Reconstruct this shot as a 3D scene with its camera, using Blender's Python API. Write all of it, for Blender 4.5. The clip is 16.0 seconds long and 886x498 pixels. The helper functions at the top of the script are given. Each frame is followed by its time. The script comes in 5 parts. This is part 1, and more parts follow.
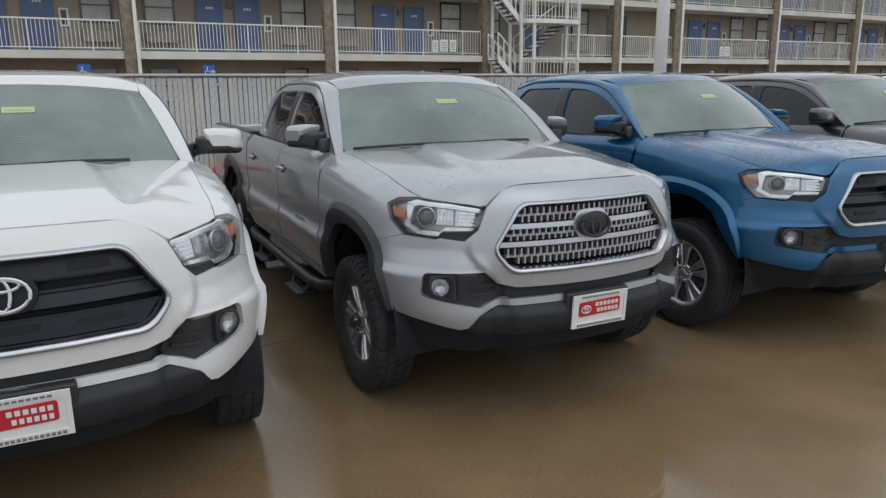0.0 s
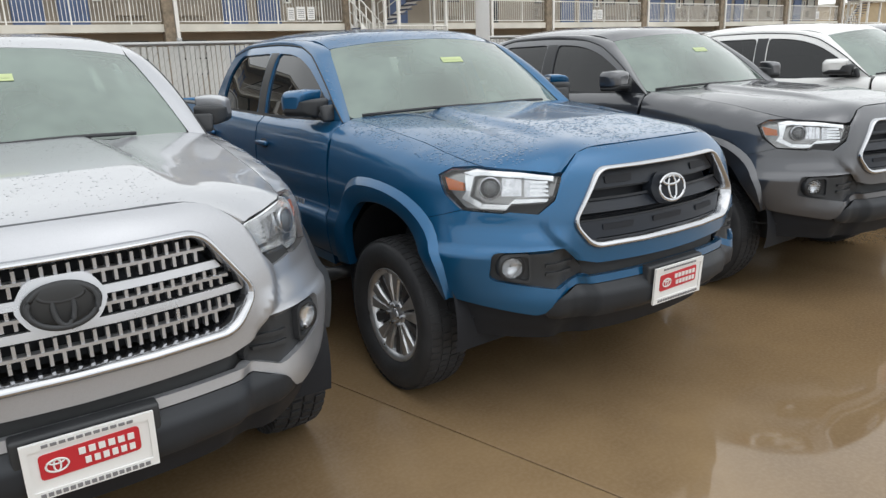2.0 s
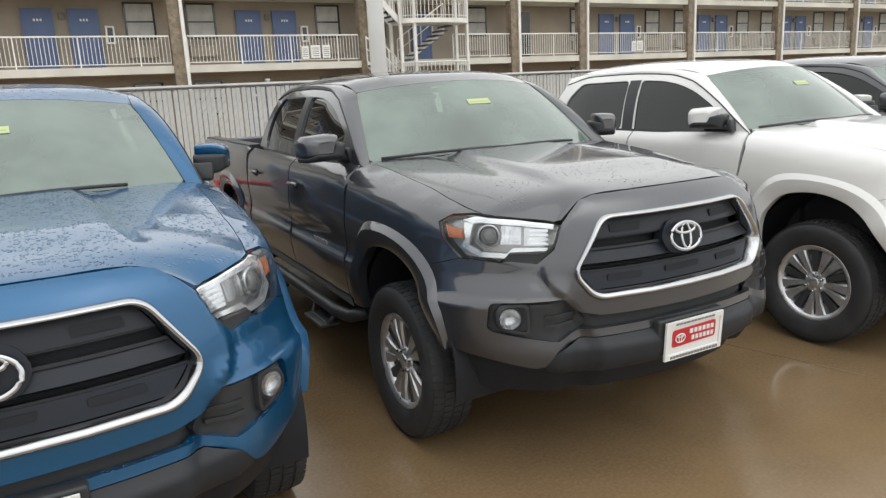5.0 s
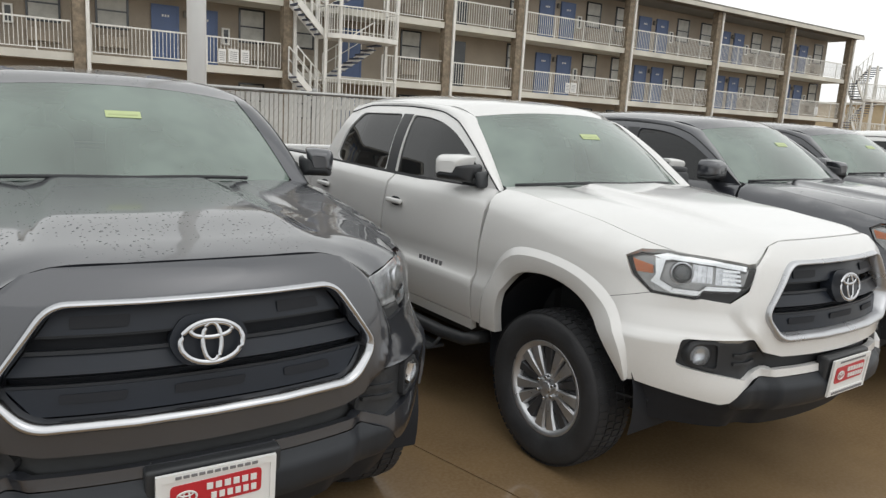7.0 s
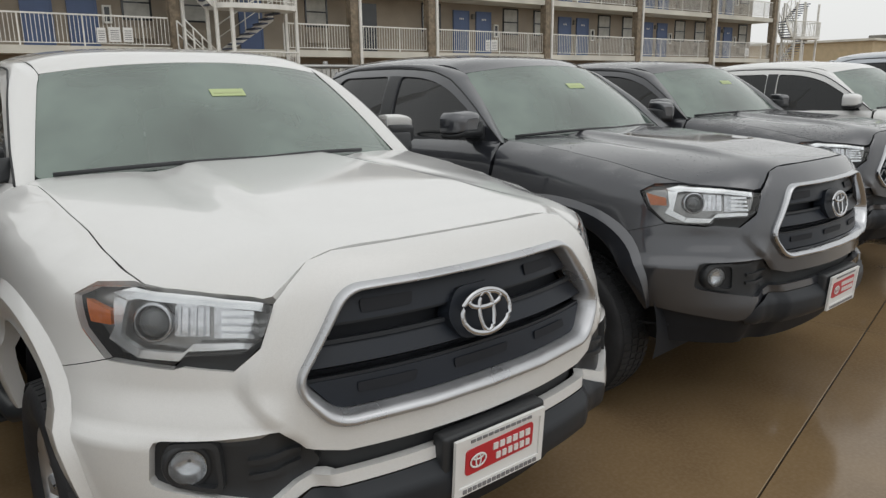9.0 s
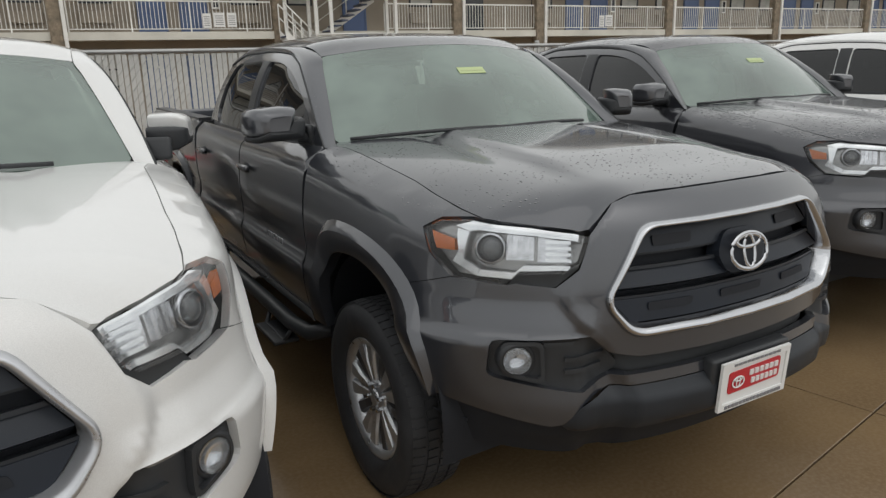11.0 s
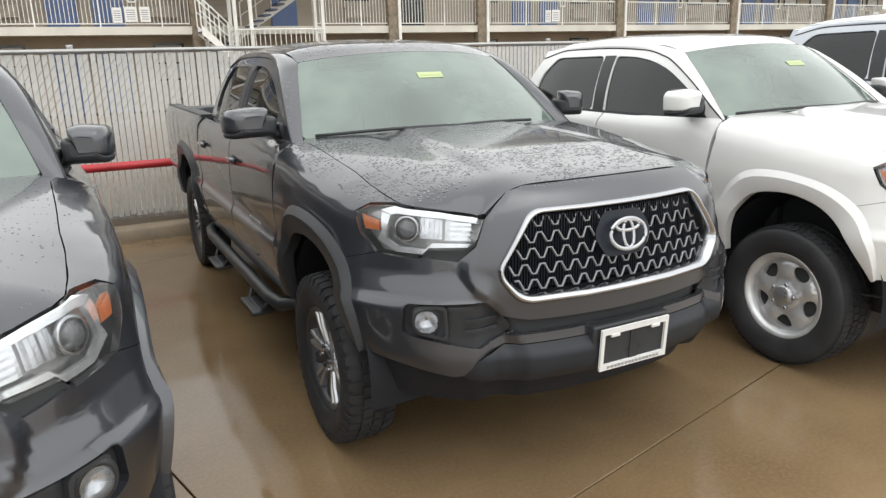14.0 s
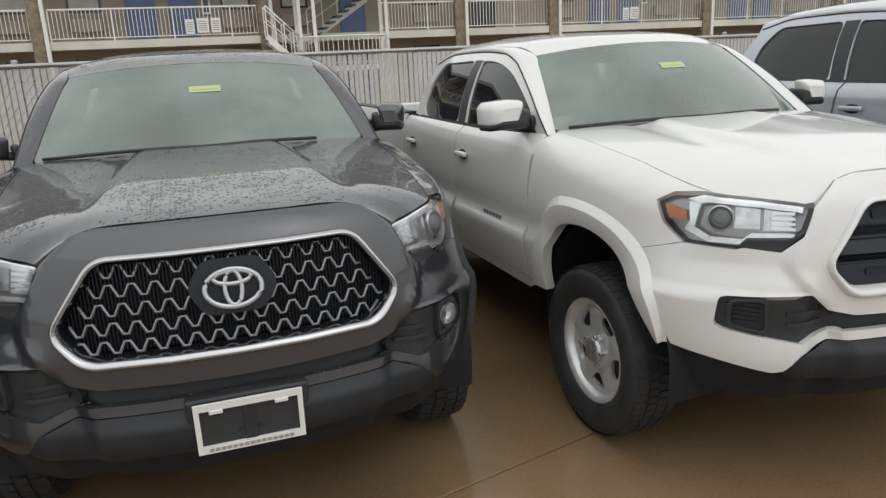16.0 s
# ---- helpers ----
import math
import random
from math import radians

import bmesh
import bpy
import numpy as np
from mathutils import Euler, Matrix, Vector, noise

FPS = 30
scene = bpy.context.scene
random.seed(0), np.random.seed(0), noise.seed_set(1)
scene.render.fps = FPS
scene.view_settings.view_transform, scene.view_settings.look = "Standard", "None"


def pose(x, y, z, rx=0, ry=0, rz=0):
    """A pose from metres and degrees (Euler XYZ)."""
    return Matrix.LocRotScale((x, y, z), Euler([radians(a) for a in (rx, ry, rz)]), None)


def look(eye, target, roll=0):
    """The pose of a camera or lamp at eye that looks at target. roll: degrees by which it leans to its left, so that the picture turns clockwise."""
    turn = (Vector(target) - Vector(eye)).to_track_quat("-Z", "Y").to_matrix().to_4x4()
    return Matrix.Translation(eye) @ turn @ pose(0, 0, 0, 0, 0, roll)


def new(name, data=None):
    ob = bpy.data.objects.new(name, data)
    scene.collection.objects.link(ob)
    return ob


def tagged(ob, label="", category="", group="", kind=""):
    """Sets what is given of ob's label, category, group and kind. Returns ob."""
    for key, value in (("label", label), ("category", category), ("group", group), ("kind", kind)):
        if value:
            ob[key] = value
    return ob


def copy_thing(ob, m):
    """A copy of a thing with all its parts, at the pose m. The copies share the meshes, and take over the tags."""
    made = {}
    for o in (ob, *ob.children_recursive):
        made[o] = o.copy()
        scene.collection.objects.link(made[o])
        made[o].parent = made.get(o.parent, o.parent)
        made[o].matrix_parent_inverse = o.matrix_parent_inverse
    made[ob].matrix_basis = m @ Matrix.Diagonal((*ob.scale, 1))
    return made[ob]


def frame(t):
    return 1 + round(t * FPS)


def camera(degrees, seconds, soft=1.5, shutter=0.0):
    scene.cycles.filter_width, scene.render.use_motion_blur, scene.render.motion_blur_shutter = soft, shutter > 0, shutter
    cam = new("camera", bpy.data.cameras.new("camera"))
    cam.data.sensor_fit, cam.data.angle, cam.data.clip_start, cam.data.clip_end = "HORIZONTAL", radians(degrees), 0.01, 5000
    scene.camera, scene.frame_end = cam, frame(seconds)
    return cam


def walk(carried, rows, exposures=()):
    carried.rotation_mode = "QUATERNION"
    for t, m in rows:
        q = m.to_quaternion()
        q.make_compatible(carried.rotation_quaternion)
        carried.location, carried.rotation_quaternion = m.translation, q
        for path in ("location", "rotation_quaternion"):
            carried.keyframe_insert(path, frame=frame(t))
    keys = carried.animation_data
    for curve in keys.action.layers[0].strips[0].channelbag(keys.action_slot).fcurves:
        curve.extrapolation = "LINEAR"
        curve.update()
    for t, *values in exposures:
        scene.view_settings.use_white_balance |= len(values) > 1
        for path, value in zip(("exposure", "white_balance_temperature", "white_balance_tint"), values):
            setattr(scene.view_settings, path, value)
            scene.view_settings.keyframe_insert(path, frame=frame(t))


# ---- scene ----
cam = camera(63.84, 16.0, soft=1.35)
# seconds, place in metres, turn in degrees
ROWS = [
    (0.0, 0.709, -2.478, 1.630, 77.00, 0.46, -27.89),
    (0.5, 1.179, -2.263, 1.596, 77.75, 0.37, -30.59),
    (1.0, 1.721, -2.035, 1.591, 74.11, 1.82, -39.36),
    (1.5, 2.181, -1.978, 1.578, 75.77, 1.68, -39.87),
    (2.0, 2.681, -1.839, 1.564, 74.59, 1.88, -35.88),
    (2.5, 3.166, -1.828, 1.560, 75.96, 5.65, -41.90),
    (3.0, 3.644, -1.824, 1.584, 76.41, 5.66, -39.91),
    (3.5, 4.082, -1.794, 1.600, 75.96, 1.76, -37.51),
    (3.7, 4.266, -1.807, 1.581, 75.41, 3.89, -39.29),
    (5.8, 5.988, -1.954, 1.615, 77.93, 0.89, -26.23),
    (6.0, 6.134, -1.963, 1.606, 76.97, 1.23, -27.84),
    (6.5, 6.593, -1.887, 1.624, 76.31, 1.59, -32.29),
    (7.0, 7.092, -1.779, 1.611, 79.22, -3.35, -33.28),
    (7.5, 7.548, -1.690, 1.585, 78.97, -0.87, -28.97),
    (8.0, 8.061, -1.630, 1.574, 76.61, 1.72, -38.38),
    (8.2, 8.266, -1.631, 1.570, 76.77, 2.90, -40.40),
    (10.3, 10.192, -1.542, 1.551, 75.01, -1.10, -27.84),
    (10.5, 10.330, -1.558, 1.578, 74.60, 0.29, -27.10),
    (11.0, 10.772, -1.570, 1.558, 75.41, 1.51, -26.46),
    (11.5, 11.149, -1.586, 1.573, 75.42, 2.60, -24.59),
    (12.0, 11.561, -1.519, 1.590, 74.56, 1.86, -28.03),
    (12.5, 11.990, -1.517, 1.543, 74.05, 2.79, -27.79),
    (13.0, 12.406, -1.477, 1.562, 73.39, 3.38, -22.04),
    (13.5, 12.852, -1.460, 1.628, 73.86, 1.57, -22.19),
    (14.0, 13.305, -1.446, 1.612, 74.94, 1.43, -27.12),
    (14.5, 13.745, -1.438, 1.602, 74.28, 4.23, -25.50),
    (15.0, 14.183, -1.431, 1.625, 73.99, 1.71, -20.23),
    (15.5, 14.618, -1.542, 1.605, 75.17, 1.86, -18.97),
    (16.0, 14.994, -1.614, 1.588, 75.40, 2.72, -18.64),
]
# the phone darkens its picture where white trucks fill it
EXPOSURES = [(0, -.18, 6000, 10), (.5, .06, 6080, 10), (1, .4, 6250, 10), (2, .46, 6330, 10), (2.5, .65, 6420, 10), (3.5, .68, 6500, 10), (5.8, .38), (6.5, .29), (7, .18), (7.5, .07), (8.2, -.08), (10.3, -.22), (11, -.06), (11.5, .08), (12, .3), (12.5, .53), (13, .67), (14, .75), (14.5, .6), (15, .5), (15.5, .32), (16, .1)]
walk(cam, [(t, pose(x, y, z, rx, ry, rz)) for t, x, y, z, rx, ry, rz in ROWS], EXPOSURES)
# centre of the front bumper and heading of each parked truck
TRUCKS = [
    (0.477, 0.083, -1.02),
    (2.879, 0.081, -1.53),
    (5.200, 0.000, -0.73),
    (7.600, 0.028, -1.53),
    (10.213, -0.294, 1.88),
    (12.527, -0.120, 3.61),
    (15.020, 0.455, 0.53),
    (17.363, 0.02, 1.2),
]

# ---- sky and light: a bright overcast day after rain ----
world = bpy.data.worlds.new("overcast")
scene.world = world
world.use_nodes = True
wn, wl = world.node_tree.nodes, world.node_tree.links
sky = wn.new("ShaderNodeTexSky")
sky.sky_type = "NISHITA"
sky.sun_disc = False
sky.sun_elevation, sky.sun_rotation = radians(52), radians(150)
sky.air_density, sky.dust_density, sky.ozone_density = 1.0, 4.0, 1.0
grey = wn.new("ShaderNodeHueSaturation")
grey.inputs["Saturation"].default_value = 0.12
even = wn.new("ShaderNodeMix")
even.data_type = "RGBA"
even.inputs["Factor"].default_value = 0.8
even.inputs["B"].default_value = (7.1, 7.2, 7.1, 1)
wl.new(sky.outputs[0], grey.inputs["Color"])
wl.new(grey.outputs[0], even.inputs["A"])
wl.new(even.outputs["Result"], wn["Background"].inputs["Color"])
wn["Background"].inputs["Strength"].default_value = 0.15
sun = new("sun", bpy.data.lights.new("sun", "SUN"))
sun.data.energy, sun.data.angle, sun.data.color = 0.3, radians(60), (1.0, 0.98, 0.95)
sun.matrix_world = look((-10, -22, 50), (0, 0, 0))
scene.view_settings.exposure = 0.0


# ---- materials ----
def nodes_of(name):
    m = bpy.data.materials.new(name)
    m.use_nodes = True
    return m, m.node_tree.nodes, m.node_tree.links, m.node_tree.nodes["Principled BSDF"]


def noise_tex(n, l, scale, detail=4.0, stretch=None, coord="Object"):
    tc = n.new("ShaderNodeTexCoord")
    tx = n.new("ShaderNodeTexNoise")
    tx.inputs["Scale"].default_value, tx.inputs["Detail"].default_value = scale, detail
    if stretch:
        mp = n.new("ShaderNodeMapping")
        mp.inputs["Scale"].default_value = stretch
        l.new(tc.outputs[coord], mp.inputs["Vector"])
        l.new(mp.outputs[0], tx.inputs["Vector"])
    else:
        l.new(tc.outputs[coord], tx.inputs["Vector"])
    return tx


def ramp(n, l, src, lo, hi, a, b):
    r = n.new("ShaderNodeMapRange")
    r.inputs["From Min"].default_value, r.inputs["From Max"].default_value = lo, hi
    r.inputs["To Min"].default_value, r.inputs["To Max"].default_value = a, b
    l.new(src, r.inputs["Value"])
    return r.outputs[0]


def mix(n, l, fac, a, b):
    m = n.new("ShaderNodeMix")
    m.data_type = "RGBA"
    l.new(fac, m.inputs["Factor"])
    for k, v in (("A", a), ("B", b)):
        if isinstance(v, tuple):
            m.inputs[k].default_value = (*v, 1)
        else:
            l.new(v, m.inputs[k])
    return m.outputs["Result"]


def surface(name, col, rough=0.5, metal=0.0, vary=0.25, big=1.2, fine=30.0, bump=0.1, depth=0.003, coat=0.0, spec=0.5):
    """A worn surface: blotches, grain and fine relief round one base colour."""
    m, n, l, p = nodes_of(name)
    a, b = noise_tex(n, l, big, 5), noise_tex(n, l, fine, 3)
    dark, light = tuple(c * (1 - vary) for c in col), tuple(min(1, c * (1 + vary * 0.6)) for c in col)
    c1 = mix(n, l, ramp(n, l, a.outputs[0], 0.3, 0.7, 0, 1), dark, light)
    c2 = mix(n, l, ramp(n, l, b.outputs[0], 0.35, 0.75, 0, 0.45 * min(1, vary * 3)), c1, dark)
    l.new(c2, p.inputs["Base Color"])
    l.new(ramp(n, l, a.outputs[0], 0.3, 0.7, max(0.02, rough * 0.8), min(1, rough * 1.2)), p.inputs["Roughness"])
    p.inputs["Metallic"].default_value, p.inputs["Coat Weight"].default_value = metal, coat
    p.inputs["Specular IOR Level"].default_value = spec
    if bump:
        bp = n.new("ShaderNodeBump")
        bp.inputs["Strength"].default_value, bp.inputs["Distance"].default_value = bump, depth
        l.new(b.outputs[0], bp.inputs["Height"])
        l.new(bp.outputs[0], p.inputs["Normal"])
    return m


def car_paint(name, col, metal, beads, gloss=1.7):
    """Clear-coated paint with fine flake, and rain beads where the panel faces up."""
    m, n, l, p = nodes_of(name)
    flake, dirt = noise_tex(n, l, 900, 1), noise_tex(n, l, 2.2, 6)
    c1 = mix(n, l, ramp(n, l, flake.outputs[0], 0.3, 0.7, 0, 1), tuple(c * 0.88 for c in col), tuple(min(1, c * 1.1) for c in col))
    c2 = mix(n, l, ramp(n, l, dirt.outputs[0], 0.45, 0.8, 0, 0.06), c1, (0.2, 0.18, 0.15))
    l.new(c2, p.inputs["Base Color"])
    p.inputs["Metallic"].default_value = metal
    p.inputs["Roughness"].default_value = 0.38
    p.inputs["Coat Weight"].default_value = 1.0
    p.inputs["Coat IOR"].default_value = gloss
    l.new(ramp(n, l, dirt.outputs[0], 0.3, 0.75, 0.02, 0.09), p.inputs["Coat Roughness"])
    if beads:
        tc, geo, sep = n.new("ShaderNodeTexCoord"), n.new("ShaderNodeNewGeometry"), n.new("ShaderNodeSeparateXYZ")
        vo = n.new("ShaderNodeTexVoronoi")
        vo.inputs["Scale"].default_value = 70
        vo.inputs["Randomness"].default_value = 1.0
        l.new(tc.outputs["Object"], vo.inputs["Vector"])
        l.new(geo.outputs["Normal"], sep.inputs[0])
        up = ramp(n, l, sep.outputs["Z"], 0.75, 0.93, 0, 1)
        hue = n.new("ShaderNodeSeparateColor")
        l.new(vo.outputs["Color"], hue.inputs[0])
        patch = noise_tex(n, l, 3.5, 3)
        size = n.new("ShaderNodeMath")
        size.operation = "MULTIPLY"
        l.new(hue.outputs[0], size.inputs[0])
        l.new(ramp(n, l, patch.outputs[0], 0.35, 0.6, 0.2 * beads, 0.8 * beads), size.inputs[1])
        drop = n.new("ShaderNodeMath")
        drop.operation = "SUBTRACT"
        l.new(size.outputs[0], drop.inputs[0])
        l.new(vo.outputs["Distance"], drop.inputs[1])
        dome = ramp(n, l, drop.outputs[0], 0.0, 0.25, 0, 1)
        mul = n.new("ShaderNodeMath")
        mul.operation = "MULTIPLY"
        l.new(dome, mul.inputs[0])
        l.new(up, mul.inputs[1])
        bp = n.new("ShaderNodeBump")
        bp.inputs["Strength"].default_value, bp.inputs["Distance"].default_value = 1.0, 0.008
        l.new(mul.outputs[0], bp.inputs["Height"])
        l.new(bp.outputs[0], p.inputs["Coat Normal"])
        l.new(bp.outputs[0], p.inputs["Normal"])
    return m


def glass(name, tint, clear, rough=0.01, gloss=1.0, ior=1.6, sky_mottle=0.0):
    """A pane: mirror gloss by Fresnel over a tinted, partly clear sheet."""
    m, n, l, p = nodes_of(name)
    n.remove(p)
    tr, df, gl = n.new("ShaderNodeBsdfTransparent"), n.new("ShaderNodeBsdfDiffuse"), n.new("ShaderNodeBsdfGlossy")
    tr.inputs["Color"].default_value = (*[min(1, t) for t in tint], 1)
    df.inputs["Color"].default_value = (*[t * 0.43 for t in tint], 1)
    gl.inputs["Roughness"].default_value = rough
    gl.inputs["Color"].default_value = (gloss, gloss, gloss, 1)
    a, b, fr = n.new("ShaderNodeMixShader"), n.new("ShaderNodeMixShader"), n.new("ShaderNodeFresnel")
    fr.inputs["IOR"].default_value = ior
    a.inputs[0].default_value = clear
    if sky_mottle:
        # uneven sky reflection put into the pale tint; fine drops in the gloss
        wet = noise_tex(n, l, 2.2, 3)
        l.new(ramp(n, l, wet.outputs[0], 0.32, 0.68, clear - sky_mottle, clear + sky_mottle), a.inputs[0])
        drop = noise_tex(n, l, 140, 2)
        bp = n.new("ShaderNodeBump")
        bp.inputs["Strength"].default_value, bp.inputs["Distance"].default_value = 0.12, 0.002
        l.new(ramp(n, l, drop.outputs[0], 0.6, 0.75, 0, 1), bp.inputs["Height"])
        l.new(bp.outputs[0], gl.inputs["Normal"])
    l.new(df.outputs[0], a.inputs[1])
    l.new(tr.outputs[0], a.inputs[2])
    l.new(fr.outputs[0], b.inputs[0])
    l.new(a.outputs[0], b.inputs[1])
    l.new(gl.outputs[0], b.inputs[2])
    l.new(b.outputs[0], n["Material Output"].inputs["Surface"])
    return m


def wet_concrete():
    m, n, l, p = nodes_of("wet_concrete")
    big, mid, fine = noise_tex(n, l, 0.35, 5, coord="Generated"), noise_tex(n, l, 2.3, 6), noise_tex(n, l, 60, 3)
    geo = n.new("ShaderNodeNewGeometry")
    for t in (big, mid, fine):
        l.new(geo.outputs["Position"], t.inputs["Vector"])
    c1 = mix(n, l, ramp(n, l, big.outputs[0], 0.3, 0.7, 0, 1), (0.178, 0.115, 0.057), (0.262, 0.181, 0.098))
    c2 = mix(n, l, ramp(n, l, mid.outputs[0], 0.35, 0.7, 0, 0.5), c1, (0.135, 0.089, 0.049))
    c3 = mix(n, l, ramp(n, l, fine.outputs[0], 0.4, 0.7, 0, 0.35), c2, (0.28, 0.205, 0.128))
    l.new(c3, p.inputs["Base Color"])
    puddle = noise_tex(n, l, 0.6, 4)
    l.new(geo.outputs["Position"], puddle.inputs["Vector"])
    l.new(ramp(n, l, puddle.outputs[0], 0.4, 0.6, 0.26, 0.05), p.inputs["Roughness"])
    p.inputs["Specular IOR Level"].default_value = 0.47
    bp = n.new("ShaderNodeBump")
    bp.inputs["Strength"].default_value, bp.inputs["Distance"].default_value = 0.12, 0.004
    l.new(mid.outputs[0], bp.inputs["Height"])
    l.new(bp.outputs[0], p.inputs["Normal"])
    return m


WET = wet_concrete()
JOINT = surface("joint_filler", (0.035, 0.03, 0.025), 0.6)
KERB = surface("kerb_concrete", (0.26, 0.2, 0.13), 0.45, vary=0.35, big=3)
DIRT = surface("wet_dirt", (0.1, 0.075, 0.05), 0.8, vary=0.5, big=4, bump=0.8, depth=0.03)
WHITE_IRON = surface("white_painted_iron", (0.8, 0.79, 0.75), 0.5, vary=0.14, big=2)
OFF_WHITE = surface("off_white_stucco", (0.66, 0.64, 0.57), 0.75, vary=0.2, big=0.7)
TAN_WALL = surface("tan_stucco_wall", (0.36, 0.31, 0.25), 0.85, vary=0.25, big=0.5, bump=0.4)
STONE = surface("brown_stone_cladding", (0.27, 0.22, 0.16), 0.85, vary=0.45, big=6, fine=18, bump=0.8, depth=0.02)
BLUE_DOOR = surface("blue_door_paint", (0.10, 0.15, 0.29), 0.45, vary=0.15)
BLUE_SIGN = surface("blue_sign_paint", (0.03, 0.12, 0.45), 0.4, vary=0.1)
ROOF_GREY = surface("grey_roof_edge", (0.2, 0.19, 0.17), 0.8, vary=0.25)
POLE_WHITE = surface("fresh_white_paint", (0.92, 0.92, 0.9), 0.4, vary=0.05, big=2)
SLAT = surface("white_plastic_slat", (0.66, 0.65, 0.61), 0.45, vary=0.28, big=0.8, fine=12)
FENCE_WIRE = surface("weathered_fence_wire", (0.5, 0.5, 0.47), 0.5, metal=0.3, vary=0.3, big=3)
GALV = surface("galvanised_steel", (0.42, 0.42, 0.41), 0.45, metal=0.7, vary=0.2, big=5)
RED_PIPE = surface("red_painted_pipe", (0.5, 0.03, 0.04), 0.35, vary=0.25, big=4)
# dark window glass; also the painted shade of the stair passages
ROOM_DARK = surface("dark_glass_and_passage_shade", (0.05, 0.055, 0.06), 0.12, vary=0.3)
CURTAIN = surface("pale_curtain", (0.5, 0.5, 0.47), 0.7, vary=0.25, big=3)
SIGN_WHITE = surface("white_sign", (0.78, 0.78, 0.76), 0.5, vary=0.06)
TAN_BLDG = surface("tan_far_building", (0.5, 0.4, 0.26), 0.85, vary=0.12)
STEP_DARK = surface("dark_stair_tread", (0.09, 0.11, 0.17), 0.6)

RUBBER = surface("black_tyre_rubber", (0.036, 0.037, 0.04), 0.55, vary=0.3, big=8, fine=60, bump=0.3, spec=0.3)
PLASTIC = surface("black_textured_plastic", (0.033, 0.035, 0.038), 0.4, vary=0.2, big=6, fine=350, bump=0.25, depth=0.001, spec=0.35)
GREY_PLASTIC = surface("dark_grey_bumper_plastic", (0.024, 0.027, 0.032), 0.45, vary=0.2, big=5, fine=300, bump=0.2, depth=0.001, spec=0.28)
BAR_GREY = surface("satin_dark_grille", (0.016, 0.020, 0.028), 0.42, vary=0.15, big=6, bump=0, spec=0.28)
VOID = surface("deep_black", (0.022, 0.024, 0.029), 0.6, bump=0, spec=0.2)
BLACK = surface("matt_black_void", (0.032, 0.034, 0.036), 0.7, bump=0)
CHROME = surface("chrome", (0.5, 0.51, 0.53), 0.18, metal=1.0, vary=0.06, big=10, bump=0)
SATIN = surface("satin_silver", (0.5, 0.51, 0.53), 0.3, metal=0.75, vary=0.12, big=8, bump=0)
ALLOY = surface("machined_alloy", (0.56, 0.57, 0.59), 0.32, metal=0.8, vary=0.15, big=12, bump=0.05)
ALLOY_DARK = surface("dark_alloy", (0.07, 0.072, 0.078), 0.35, metal=0.4, vary=0.2, big=12, bump=0)
STEEL_GREY = surface("silver_steel_wheel", (0.72, 0.73, 0.74), 0.36, metal=0.6, vary=0.15, big=12, bump=0)
REFLECTOR = surface("lamp_reflector", (0.72, 0.73, 0.75), 0.16, metal=0.85, vary=0.25, big=25, fine=160, bump=0.15, depth=0.004)
LAMP_WHITE = surface("lamp_light_guide", (0.86, 0.88, 0.89), 0.2, metal=0.75, vary=0.12, big=20, bump=0.05)
AMBER = surface("amber_reflector", (0.62, 0.16, 0.03), 0.2, vary=0.2, big=40, fine=120)
PLATE_WHITE = surface("white_plate", (0.75, 0.75, 0.74), 0.35, vary=0.06, bump=0)
PLATE_RED = surface("red_plate_panel", (0.5, 0.025, 0.035), 0.35, vary=0.08, bump=0)
PLATE_GREY = surface("grey_plate_print", (0.2, 0.2, 0.21), 0.4, vary=0.1, bump=0)
SEAT = surface("grey_seat_cloth", (0.09, 0.09, 0.088), 0.8, vary=0.25, big=8)
STICKER = surface("yellow_green_sticker", (0.46, 0.54, 0.27), 0.5, vary=0.05, bump=0)
PRINT = surface("sticker_print", (0.4, 0.46, 0.24), 0.5, vary=0.05, bump=0)
# the pale green diffuse share paints part of the mirrored sky into the pane
WINDSHIELD = glass("green_windshield", (0.43, 0.585, 0.5), 0.46, ior=2.0, sky_mottle=0.2)
TINTED = glass("dark_tinted_window", (0.045, 0.05, 0.055), 0.45, ior=1.5)
LAMP_GREY = surface("grey_lamp_bowl", (0.36, 0.36, 0.355), 0.22, metal=0.7, vary=0.25, big=14, bump=0)
WEAVE = surface("dull_silver_insert", (0.22, 0.225, 0.235), 0.32, metal=0.6, vary=0.1, big=8, bump=0)
LENS = glass("clear_lamp_lens", (0.93, 0.94, 0.95), 0.93, ior=1.4)
LAMP_GLASS = glass("lamp_ball", (0.55, 0.58, 0.6), 0.7, ior=1.7)

P_WHITE = car_paint("white_paint", (0.68, 0.68, 0.67), 0.0, 0.0, 1.45)
P_SILVER = car_paint("silver_metallic_paint", (0.40, 0.41, 0.435), 0.55, 0.5, 1.55)
P_BLUE = car_paint("blue_metallic_paint", (0.002, 0.088, 0.215), 0.55, 1.0, 1.45)
P_GREY = car_paint("grey_metallic_paint", (0.038, 0.0415, 0.051), 0.45, 0.45, 1.7)
P_GREY_WET = car_paint("grey_metallic_paint_beaded", (0.040, 0.0425, 0.051), 0.45, 1.0, 1.65)
P_STEEL = car_paint("steel_blue_metallic_paint", (0.42, 0.45, 0.49), 0.45, 0.3)


# ---- mesh helpers ----
from mathutils.geometry import delaunay_2d_cdt


